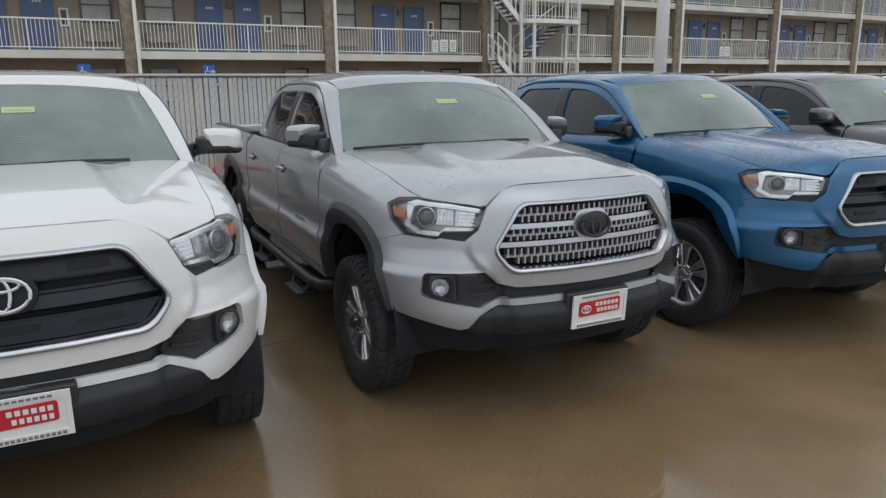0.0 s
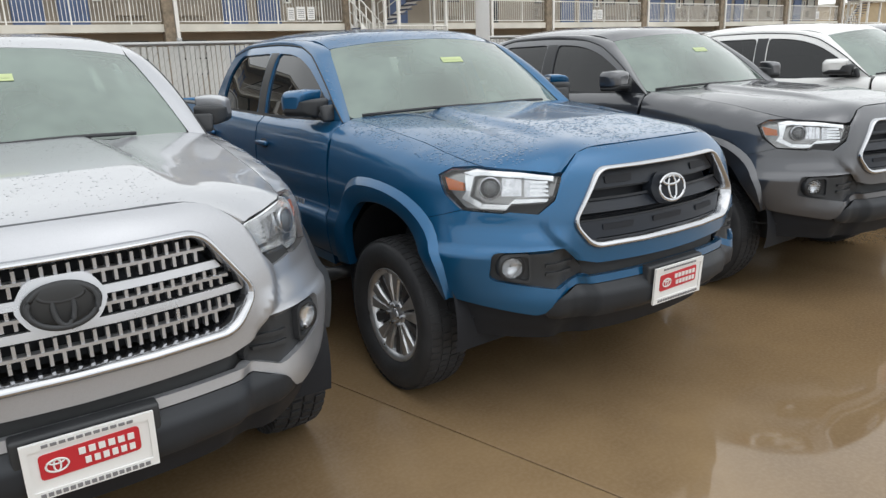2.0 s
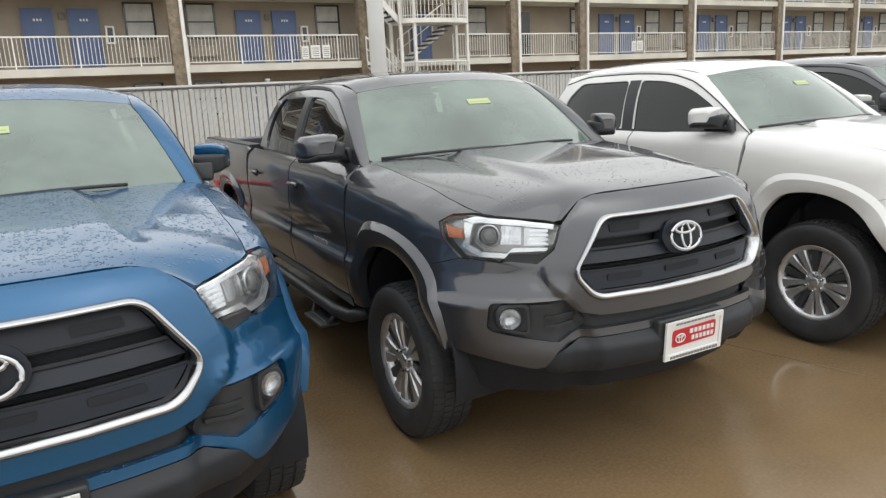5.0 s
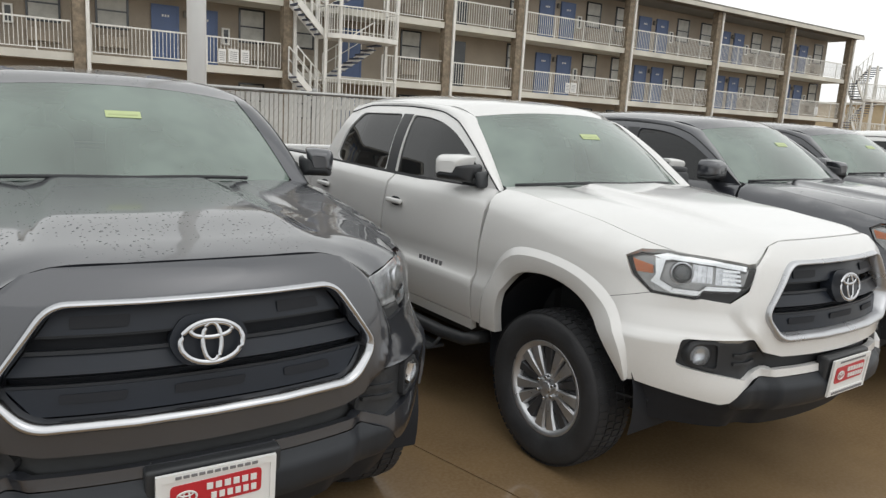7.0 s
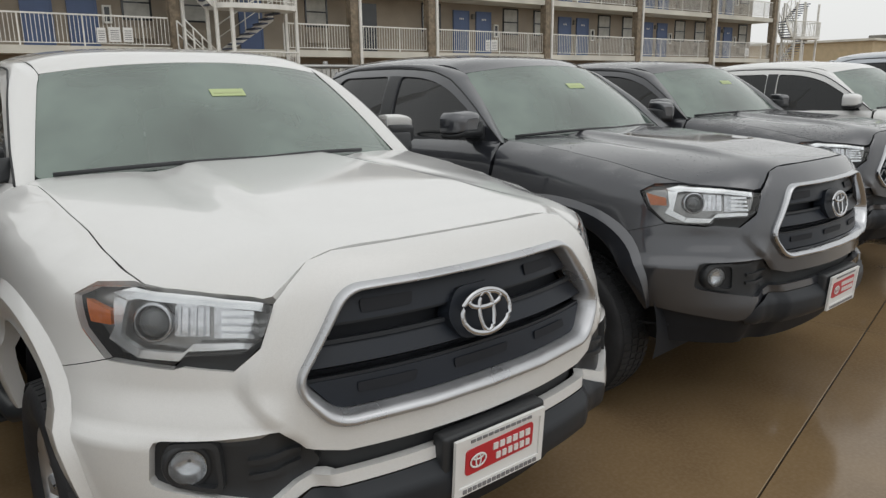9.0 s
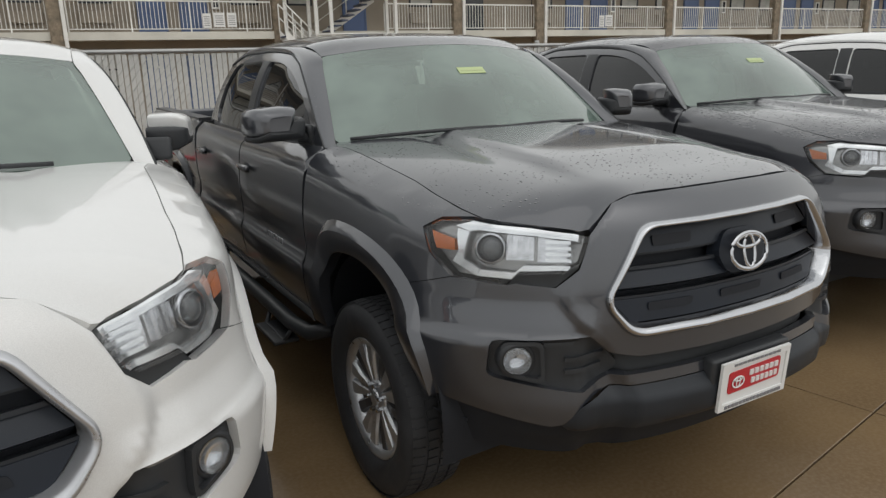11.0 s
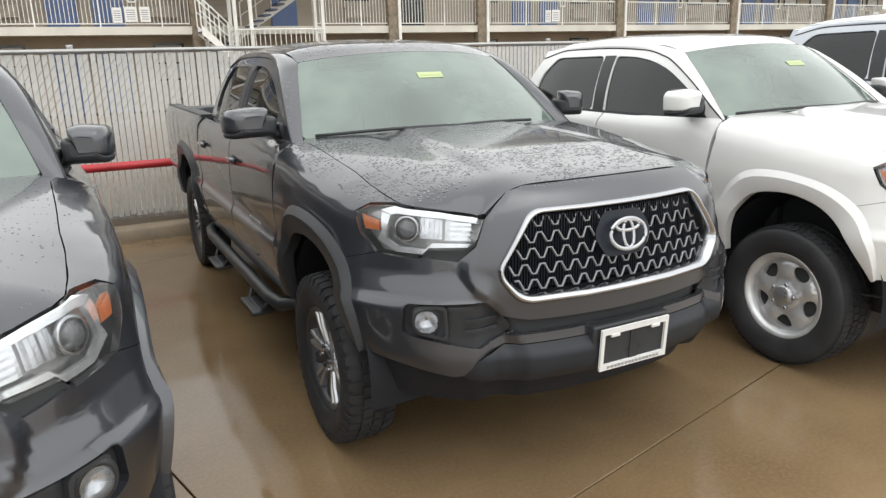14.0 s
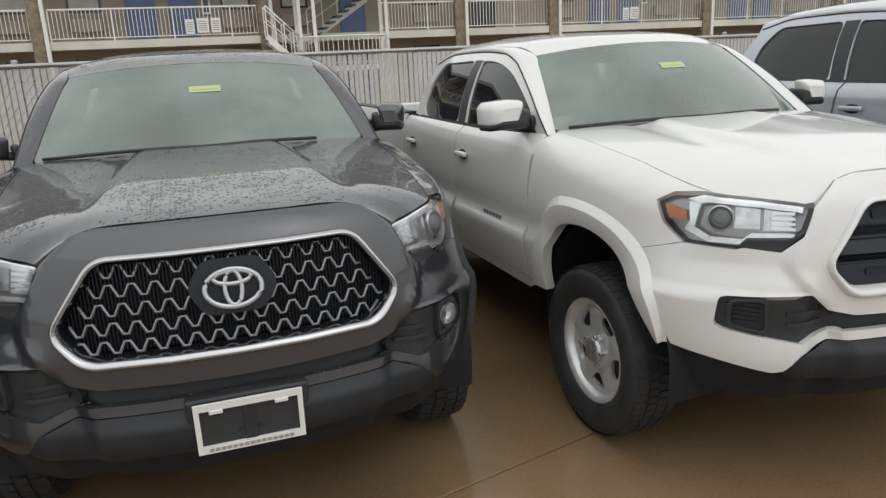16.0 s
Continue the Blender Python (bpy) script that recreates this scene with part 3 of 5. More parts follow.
def body_panels():
    """Every painted sheet of the body as (name, mesh)."""
    fa, ra = arch(0, .3), arch(3.235, .3)
    nose = front(NOSE_TOP + [(.567, .99), (.62, .935), (.708, .945), (.724, .938), (.82, .946)])
    nose += flank([(.60, .892)]) + [(sy(y), z) for y, z in reversed(fa) if y < .60 and z < .85]
    nose += front([(.83, .575), (.63, .525), (.60, .535), (.555, .594), (.48, .634), (0, .640)])
    pocket = both(front([(0, .716), (.40, .722), (.49, .745), (.54, .80)]) + front([(.73, .787), (.742, .781), (.746, .768), (.752, .69), (.748, .677), (.736, .669), (.556, .634), (.48, .668), (0, .674)]))
    out = [("front_fascia", panel("front_fascia", both(nose), skin, [front(rounded(HEX_OUT, .05, 6)), pocket], .02, .03))]
    hood = list(HOOD_EDGE)
    hood = hood + [(-x, y) for x, y in reversed(hood) if x > 0]
    out.append(("hood", panel("hood", hood, hood_top, (), .03, .03, .0035)))
    ys = SEAM_Y
    fender = [(sx(.752), 1.1115), *[(sy(y), float(top_z(y)) - .002) for y in ys], *flank([(1.375, 1.15), (1.42, .9), (1.455, .62), (1.46, .55)])]
    fender += [(sy(y), z) for y, z in reversed(fa) if not (y < .60 and z < .85)] + flank([(.60, .892)]) + front([(.82, .946), (.853, 1.005), (.866, 1.08), (.847, 1.111), (.80, 1.1175)])
    door_f = flank([(1.43, 1.247), (1.40, 1.15), (1.427, .9), (1.462, .62), (1.465, .555), (2.415, .555), (2.405, .85), (2.37, 1.1), (2.36, 1.232), (1.9, 1.238)])
    door_r = flank([(2.37, 1.232), (2.38, 1.1), (2.415, .85), (2.425, .555), (3.40, .555), (3.44, .70), (3.455, 1.0), (3.40, 1.246), (2.9, 1.24)])
    bed = [(sy(y), z) for y, z in [(3.475, 1.252), (3.475, .555)] + ra + [(5.2, .56), (5.22, 1.255), (4.5, 1.255)]]
    rock = flank([(1.46, .552), (1.47, .49), (3.5, .49), (3.57, .552)])
    for sd in (-1, 1):
        out += [("front_fender", panel("front_fender", fender, skin, (), .03, .02, 0, sd)),
                ("front_door", panel("front_door", door_f, skin, (), .05, .03, side=sd)),
                ("rear_door", panel("rear_door", door_r, skin, (), .05, .03, side=sd)),
                ("bed_side", panel("bed_side", bed, skin, (), .05, .05, side=sd)),
                ("rocker_panel", panel("rocker_panel", rock, skin, (), .06, .03, side=sd)),
                ("cab_frame", panel("cab_frame", SIDE_FRAME, cab_side_at(0), [WIN_F, WIN_R], .035, .04, 0, sd))]
    roof = [(x, float(roof_rim(x)[0])) for x in (0, .15, .3, .4, .5, .56, .606)] + ROOF_EDGE + [(.4, 3.36), (0, 3.38)]
    out.append(("roof", panel("roof", roof + [(-x, y) for x, y in reversed(roof) if x > 0], roof_top, (), .045, .03, 0)))

    def back(x, z):
        return np.stack([x + 0 * z, 3.44 - .22 * (z - 1.25) + 0 * x, z + 0 * x], -1)
    rear = [(-.76, 1.2), (.76, 1.2), (.60, 1.64), (-.60, 1.64)]
    out.append(("cab_rear_wall", panel("cab_rear_wall", rear, back, [rounded([(-.58, 1.3), (.58, 1.3), (.5, 1.6), (-.5, 1.6)], .05)], .1, .04, flip=True)))
    out.append(("tailgate", rbox("tailgate", 1.5, .06, .55, .02)))
    return out


def flare_mesh(yc, sd, rear=False):
    """The moulded lip round a wheel opening."""
    a, b = arch(3.235 if rear else 0, 0), arch(3.235 if rear else 0, 1)
    bands = [[(0.0, -.03), (0.0, .015)], [(0.0, .015), (.08, .020), (.70, .026)], [(.70, .026), (.84, .016), (1.0, .0)]]
    V, F = [], []
    for prof in bands:
        o, k = len(V), len(prof)
        for p, q in zip(a, b):
            for t, off in prof:
                v = skin(sy(p[0] + (q[0] - p[0]) * t), p[1] + (q[1] - p[1]) * t, off)
                V.append((v[0] * sd, v[1], v[2]))
        for i in range(len(a) - 1):
            for j in range(k - 1):
                f = (o + i * k + j, o + i * k + j + 1, o + (i + 1) * k + j + 1, o + (i + 1) * k + j)
                F.append(f if sd > 0 else f[::-1])
    return mesh_of("wheel_arch_flare", V, F)


def flat(name, pts, off, thick=.004, step=.03, side=1, gap=0):
    return kept((name, side), lambda: panel(name, pts, skin_at(off), (), step, thick, gap, side))


def blob(name, rx, ry, rz, power, cut_lo=-1.0, cut_hi=1.0, taper=0.0, seg=28, rings=16):
    """A rounded, squarish shell; taper narrows it outwards (towards -x)."""
    V, F = [], []

    def sp(c):
        return math.copysign(abs(c) ** (2 / power), c)
    for i in range(rings + 1):
        b = -math.pi / 2 + math.pi * i / rings
        z = min(max(sp(math.sin(b)), cut_lo), cut_hi)
        r = abs(math.cos(b)) ** (2 / power)
        for j in range(seg):
            a = 2 * math.pi * j / seg
            x, y = r * sp(math.cos(a)), r * sp(math.sin(a))
            k = 1 - taper * (1 - x) / 2
            V.append((x * rx, y * ry * k, z * rz * k))
    for i in range(rings):
        for j in range(seg):
            F.append((i * seg + j, i * seg + (j + 1) % seg, (i + 1) * seg + (j + 1) % seg, (i + 1) * seg + j))
    F += [tuple(range(seg))[::-1], tuple(rings * seg + j for j in range(seg))]
    return mesh_of(name, V, F)


# ---- wheels ----
def tyre_mesh(chunky, tread):
    w = .128
    prof = [(.232, -.085), (.245, -.104), (.275, -.120), (.315, -w), (.350, -.122), (.372, -.106), (.380, -.09), (.380, .09), (.372, .106), (.350, .122), (.315, w), (.275, .12), (.245, .104), (.232, .085)]
    if not tread:
        return mesh_of("tyre", *lathe_data(prof, 64))
    bits = []
    n = 44 if chunky else 64
    for i in range(n):
        for row, x0, x1 in ((0, -.112, -.062), (1, -.05, -.006), (0, .006, .05), (1, .062, .112)):
            a, da = 2 * math.pi * (i + .5 * row) / n, 2 * math.pi / n * (.33 if chunky else .38)
            hi, lo = (.389, .374) if chunky else (.386, .376)
            V = [(x, r * math.cos(t), r * math.sin(t)) for x in (x0, x1) for t in (a - da, a + da) for r in (lo, hi if abs(x) < .1 else hi - .008)]
            bits.append((V, box_data(0, 1, 0, 1, 0, 1)[1]))
        if chunky:
            a, da = 2 * math.pi * i / n, 2 * math.pi / n * .3
            for sg in (-1, 1):
                V = [(sg * x, r * math.cos(t), r * math.sin(t)) for x, r in ((.118, .345), (.108, .378)) for t in (a - da, a + da) for _ in (0,)]
                V2 = [(v[0] + sg * .009, v[1], v[2]) for v in V]
                bits.append((V + V2, [(4, 5, 7, 6), (0, 1, 5, 4), (2, 6, 7, 3), (0, 4, 6, 2), (1, 3, 7, 5)]))
    return mesh_of("tread", *join_data(bits), smooth=False)


def rim_barrel():
    return mesh_of("rim_barrel", *lathe_data([(.2, .08), (.205, -.02), (.21, -.085), (.232, -.098), (.238, -.100), (.240, -.092), (.232, -.084)], 56))


def disc_data(r, x0, x1, yc=0, zc=0, seg=20, bevel=.0):
    prof = [(0, x0), (r - bevel, x0), (r, x0 + bevel), (r, x1)]
    V, F = lathe_data(prof, seg)
    return [(v[0], v[1] + yc, v[2] + zc) for v in V], F


def spoke_data(a, w0, w1, r0, r1, x0, x1, depth):
    """A tapered, raised spoke from radius r0 to r1 at angle a; the face leans from x0 to x1."""
    c, s = math.cos(a), math.sin(a)
    V = []
    for r, w, x in ((r0, w0, x0), ((r0 + r1) / 2, (w0 + w1) / 2 * .92, (x0 + x1) / 2 - .004), (r1, w1, x1)):
        for k, dx in ((-1, .012), (-.72, 0), (.72, 0), (1, .012)):
            V.append((x + dx, r * c - k * w * s, r * s + k * w * c))
        for k in (-1, 1):
            V.append((x + depth, r * c - k * w * s, r * s + k * w * c))
    F = []
    for i in range(2):
        o, q = i * 6, i * 6 + 6
        for a1, b1 in ((0, 1), (1, 2), (2, 3), (3, 5), (4, 0)):
            F.append((o + a1, q + a1, q + b1, o + b1))
    F += [(12, 16, 17, 15), (12, 15, 14, 13), (0, 1, 2, 3), (0, 3, 5, 4)]
    return V, F


SPOKES = {"split": (5, 17, (.2, .013, .039, .06, .232, -.072, -.086, .03), (.02, .03, .05, .222, -.058, -.074, .03), .07), "trail": (6, 11, (.13, .012, .014, .07, .22, -.07, -.088, .04), (.02, .03, .05, .222, -.058, -.074, .03), .075)}


def add_spokes(w, kind):
    """Pairs of bright spokes with darker webs between them."""
    n, a0, (d, *bright), web, hub = SPOKES[kind]
    part("wheel_back", kept("wheel_back", lambda: mesh_of("wheel_back", *disc_data(.208, -.045, -.02, seg=48))), ALLOY_DARK, w)
    part("wheel_hub", kept(("hub", kind), lambda: mesh_of("wheel_hub", *disc_data(hub, -.074, -.03, bevel=.012, seg=28))), ALLOY, w)
    for i in range(n):
        for sg in (-1, 1):
            part("spoke", kept(("spoke", kind), lambda: mesh_of("spoke", *spoke_data(0, *bright), smooth=False)), ALLOY, w, m=pose(0, 0, 0, a0 + 360 * i / n + sg * math.degrees(d)))
        part("spoke_web", kept(("web", kind), lambda: mesh_of("spoke_web", *spoke_data(0, *web), smooth=False)), ALLOY_DARK, w, m=pose(0, 0, 0, a0 + 360 * (i + .5) / n))


def steel_disc():
    """A pressed steel wheel with five oval openings."""
    holes = []
    for i in range(5):
        a = 2 * math.pi * i / 5 + .3
        holes.append([(.150 * math.cos(a) + .037 * math.cos(t) * math.cos(a) - (.046 + .016 * math.cos(t)) * math.sin(t) * math.sin(a), .150 * math.sin(a) + .037 * math.cos(t) * math.sin(a) + (.046 + .016 * math.cos(t)) * math.sin(t) * math.cos(a)) for t in np.linspace(0, 2 * math.pi, 16, endpoint=False)])
    rim = [(.222 * math.cos(t), .222 * math.sin(t)) for t in np.linspace(0, 2 * math.pi, 48, endpoint=False)]
    dish = curve([(0, -.072), (.06, -.072), (.085, -.06), (.12, -.066), (.17, -.062), (.2, -.05), (.225, -.078)])

    def f(y, z):
        return np.stack([dish(np.hypot(y, z)) + .011 * np.cos(5 * (np.arctan2(z, y) - .3)) * smoothstep(.07, .13, np.hypot(y, z)) * (1 - smoothstep(.17, .21, np.hypot(y, z))), y + 0 * z, z + 0 * y], -1)
    return panel("steel_disc", rim, f, holes, .02, .02, 0, flip=True)


def add_wheel(truck, kind, x, y, sd):
    w = new("wheel")
    w.empty_display_size = .1
    w.parent = truck
    w.matrix_basis = pose(x, y, .3705, random.uniform(-40, 40) * (1 if sd < 0 else -1), 0, 0 if sd < 0 else 180) @ Matrix.Diagonal((.88, .955, .955, 1))
    part("tyre", kept("tyre", lambda: tyre_mesh(False, False)), RUBBER, w, "wet black tyre")
    tagged(part("tread", kept(("tread", kind == "trail"), lambda: tyre_mesh(kind == "trail", True)), RUBBER, w, "blocky black tread"), kind="stuff")
    part("rim_barrel", kept("barrel", rim_barrel), {"steel": STEEL_GREY, "split": ALLOY}.get(kind, ALLOY_DARK), w)
    if kind == "steel":
        part("steel_disc", kept("steel_disc", steel_disc), STEEL_GREY, w, "silver pressed steel wheel with oval openings")
        part("hub_back", kept("hub_back", lambda: mesh_of("hub_back", *disc_data(.205, -.02, 0, seg=40))), BLACK, w)
        part("hub_cap", kept("hub_cap", lambda: mesh_of("hub_cap", *disc_data(.062, -.1, -.06, bevel=.016, seg=28))), SATIN, w)
    else:
        add_spokes(w, kind)
        part("hub_cap", kept("cap", lambda: mesh_of("hub_cap", *disc_data(.034, -.086, -.06, bevel=.006, seg=24))), SATIN if kind == "split" else PLASTIC, w)
    for i in range(6 if kind != "steel" else 5):
        a = 2 * math.pi * i / (6 if kind != "steel" else 5)
        part("lug_nut", kept("nut", lambda: mesh_of("lug_nut", *disc_data(.010, -.094, -.06, seg=6, bevel=.003), smooth=False)), CHROME, w, m=pose(0, .055 * math.cos(a) if kind != "steel" else .068 * math.cos(a), (.055 if kind != "steel" else .068) * math.sin(a)))


# ---- front details ----
def ring_data(rx, rz, tube, cz=0, n=40, flatten=.6):
    path = [(rx * math.cos(t), 0, cz + rz * math.sin(t)) for t in np.linspace(0, 2 * math.pi, n, endpoint=False)]
    V, F = tube_data(path, tube, 8, True)
    return [(v[0], v[1] * flatten, v[2]) for v in V], F


def emblem_mesh():
    """Three plain interlocking oval rings."""
    return mesh_of("oval_emblem", *join_data([ring_data(.081, .055, .0078), ring_data(.024, .051, .007), ring_data(.053, .019, .007, .031)]))


def strip(z0, z1):
    zs = [z for z in (.899,) if z0 < z < z1]
    right = [(hex_w(z0) - .004, z0), *[(hex_w(z) - .004, z) for z in zs], (hex_w(z1) - .004, z1)]
    return front(right + [(-x, z) for x, z in reversed(right)])


def hex_ring():
    """The grille surround: a rounded moulding swept round the opening."""
    a, b = densify(rounded(HEX_OUT, .05, 6), 9), densify(rounded(HEX_IN, .04, 6), 9)
    A, B = [], []
    for k in range(len(a)):
        for j in range(4):
            t = j / 4
            A.append(tuple(Vector(a[k]).lerp(Vector(a[(k + 1) % len(a)]), t)))
            B.append(tuple(Vector(b[k]).lerp(Vector(b[(k + 1) % len(b)]), t)))
    prof = [(-.04, -.02), (-.02, .004), (.1, .014), (.3, .021), (.52, .021), (.75, .013), (.95, -.004), (1.0, -.05)]
    V, F, n, k = [], [], len(A), len(prof)
    for p, q in zip(A, B):
        V += [tuple(skin(sx(p[0] + (q[0] - p[0]) * t), p[1] + (q[1] - p[1]) * t, o)) for t, o in prof]
    F = [(i * k + j, i * k + j + 1, ((i + 1) % n) * k + j + 1, ((i + 1) % n) * k + j) for i in range(n) for j in range(k - 1)]
    me = mesh_of("grille_surround", V, F)
    return me


def grille_parts(truck, kind, surround):
    g = new("grille")
    g.empty_display_size = .1
    g.parent = truck
    part("grille_back", flat("grille_back", front(HEX_IN), -.085, .01, .04), VOID, g)
    ring = kept("hex_ring", hex_ring)
    part("grille_surround", ring, surround, g, "six-sided grille surround")
    if kind == "bars":
        for nm, z0, z1, off in (("top_bar", 1.016, 1.082, -.028), ("grille_bar", .922, .968, -.022), ("bottom_bar", .818, .886, -.026)):
            part(nm, kept(nm, lambda: panel(nm, strip(z0, z1), lambda s, z: skin(s, z, off - .45 * (z - z0) * (1 if nm == "grille_bar" else .25)), (), .02, .03, 0)), BAR_GREY, g)
        lip = [("bar_lip", .968, .978, -.034), ("bar_lip", .886, .894, -.036), ("bar_lip", 1.008, 1.016, -.036)]
        for nm, z0, z1, off in lip:
            part(nm, kept((nm, z0), lambda: panel(nm, strip(z0, z1), skin_at(off), (), .04, .02, 0)), GREY_PLASTIC, g)
        for x0, x1, z0, z1 in ((.20, .335, 1.032, 1.062), (-.335, -.20, 1.032, 1.062), (.21, .36, .848, .872), (-.36, -.21, .848, .872), (-.09, .09, .848, .872)):
            q = [(x0, z0), (x1, z0), (x1 - .008 * np.sign(x0), z1), (x0, z1)]
            part("grille_slot", kept(("slot", x0, z0), lambda: panel("grille_slot", rounded(front(q), .006, 2), skin_at(-.0255), (), .03, .002, 0)), VOID, g)
    elif kind == "mesh":
        for z0, z1 in ((.905, .928), (.985, 1.008)):
            part("grille_bar", kept(("mbar", z0), lambda: panel("grille_bar", strip(z0, z1), skin_at(-.016), (), .03, .03, 0)), SATIN, g, "silver cross bar")
        for zc, h in ((.862, .072), (.957, .05), (1.045, .066)):
            def cells():
                bits = []
                for i in range(-30, 31):
                    for k in (0, 1):
                        x = (i + .5 * k) * .031
                        z0, z1 = (zc - h / 2, zc) if k else (zc, zc + h / 2)
                        if abs(x) < min(hex_w(z0), hex_w(z1)) - .012:
                            p = skin(sx(x), .5 * (z0 + z1), -.024)
                            bits.append(box_data(x - .0045, x + .0045, p[1], p[1] + .03, z0, z1))
                w = min(hex_w(zc), .5) - .01
                for i in range(-16, 16):
                    x0, x1 = i * w / 16, (i + 1) * w / 16
                    p = skin(sx((x0 + x1) / 2), zc, -.022)
                    bits.append(box_data(x0, x1, p[1], p[1] + .03, zc - .0045, zc + .0045))
                return mesh_of("grille_mesh", *join_data(bits), smooth=False)
            part("grille_mesh", kept(("cells", zc), cells), SATIN, g, "silver honeycomb grille mesh")
    else:
        bits = []
        for r in range(5):
            zc = .842 + r * .054
            path = []
            for i in range(-60, 61):
                x = i * .0158 + (.0316 if r % 2 else 0)
                ph = (i % 4)
                z = zc + (.0165 if ph in (0, 1) else -.0165)
                if abs(x) < hex_w(min(max(z, .817), 1.085)) - .01:
                    p = skin(sx(x), z, -.022)
                    path.append((x, p[1], z))
            bits.append(tube_data(path, .005, 6))
        part("grille_weave", kept("weave", lambda: mesh_of("grille_weave", *join_data(bits))), WEAVE, g, "silver zigzag grille inserts")
        fine = []
        for i in range(-45, 46):
            x = i * .0105
            zt, zb = 1.08, .82
            while hex_w(zt) < abs(x) and zt > .9:
                zt -= .01
            while hex_w(zb) < abs(x) and zb < .9:
                zb += .01
            p = skin(sx(x), .95, -.042)
            fine.append(box_data(x - .0015, x + .0015, p[1], p[1] + .012, zb, zt))
        part("grille_screen", kept("screen", lambda: mesh_of("grille_screen", *join_data(fine), smooth=False)), BAR_GREY, g)
    k = {"bars": .82, "mesh": .86}.get(kind, 1.0)
    em = front(rounded([(x * k, .985 + z * k) for x, z in ((-.135, 0), (-.085, .081), (.085, .081), (.135, 0), (.085, -.081), (-.085, -.081))], .03))
    frame = part("emblem_plate", kept(("emblem_plate", k), lambda: panel("emblem_plate", em, skin_at(-.014), (), .03, .05, 0)), SATIN if kind == "mesh" else BAR_GREY, truck)
    y = float(skin(0.0, .985, -.001)[1])
    if kind == "mesh":
        part("emblem_disc", kept("emblem_disc", lambda: blob("emblem_disc", .094, .02, .063, 2)), BLACK, frame, "black oval emblem", pose(0, y + .004, .985, 8))
    part("oval_emblem", kept("rings", emblem_mesh), {"mesh": PLASTIC, "weave": SATIN}.get(kind, CHROME), frame, "oval ring emblem", pose(0, y - (.016 if kind == "mesh" else .013), .985, -11))


def headlight(truck, sd):
    h = part("headlight", kept(("lamp_bowl", sd), lambda: panel("headlight", front(LAMP), skin_at(-.05), (), .03, .01, 0, sd)), LAMP_GREY, truck, "clear headlight with an amber corner")

    def bit(nm, pts, off, mat, thick=.015, label=""):
        part(nm, kept((nm, sd, pts[0]), lambda: panel(nm, front(pts), skin_at(off), (), .02, thick, 0, sd)), mat, h, label)
    bit("amber_reflector", [(.857, 1.070), (.822, 1.052), (.820, 1.020), (.848, 1.020)], -.016, AMBER, .02, "amber side reflector")
    bit("upper_light_guide", [(.825, 1.090), (.80, 1.104), (.68, 1.094), (.558, 1.076), (.562, 1.058), (.68, 1.075), (.785, 1.084), (.80, 1.078)], -.016, LAMP_WHITE)
    bit("outer_light_guide", [(.820, 1.084), (.800, 1.078), (.806, .998), (.778, .972), (.782, .953), (.822, .988), (.814, 1.02)], -.014, LAMP_WHITE)
    bit("lower_light_guide", [(.782, .952), (.718, .951), (.703, .974), (.588, .979), (.584, .992), (.694, .991), (.712, .969), (.776, .971)], -.014, LAMP_WHITE)
    bit("reflector_back", [(.665, 1.066), (.582, 1.05), (.588, .992), (.665, .994)], -.042, REFLECTOR)
    for i in range(4):
        x = .684 + i * .0135
        bit("reflector_facet", [(x, 1.0), (x + .010, 1.0), (x + .010, 1.066), (x, 1.064)], -.036 - .003 * (i % 2), REFLECTOR, .01)
    bit("reflector_bowl", [(.735, 1.072), (.675, 1.064), (.675, .998), (.735, .996)], -.045, REFLECTOR)
    for i in range(4):
        z = 1.001 + i * .0165
        bit("reflector_rib", [(.645, z), (.580, z - .002), (.580, z + .007), (.645, z + .010)], -.022, LAMP_WHITE, .02)
    p = skin(sx(.762) * sd, 1.032, -.03)
    q = pose(*p, -8, 0, 42 * sd)
    ring = kept("proj_ring", lambda: mesh_of("projector_ring", *[lathe_data([(.040, -.012), (.046, -.012), (.046, .02), (.036, .03), (.036, 0), (.040, -.012)], 32)][0]))
    part("projector_ring", ring, CHROME, h, m=q @ pose(0, 0, 0, 0, 0, 90))
    part("projector_lens", kept("proj_ball", lambda: blob("projector_lens", .035, .024, .035, 2)), LAMP_GLASS, h, m=q)
    part("projector_back", kept("proj_back", lambda: mesh_of("projector_back", *disc_data(.04, .018, .024, seg=24))), BLACK, h, m=q @ pose(0, 0, 0, 0, 0, 90))
    lens = part("lens", kept(("lens", sd), lambda: panel("lens", front(LAMP), skin_at(.004), (), .02, .002, .004, sd)), LENS, h, "clear plastic lamp cover")
    lens.visible_shadow = False


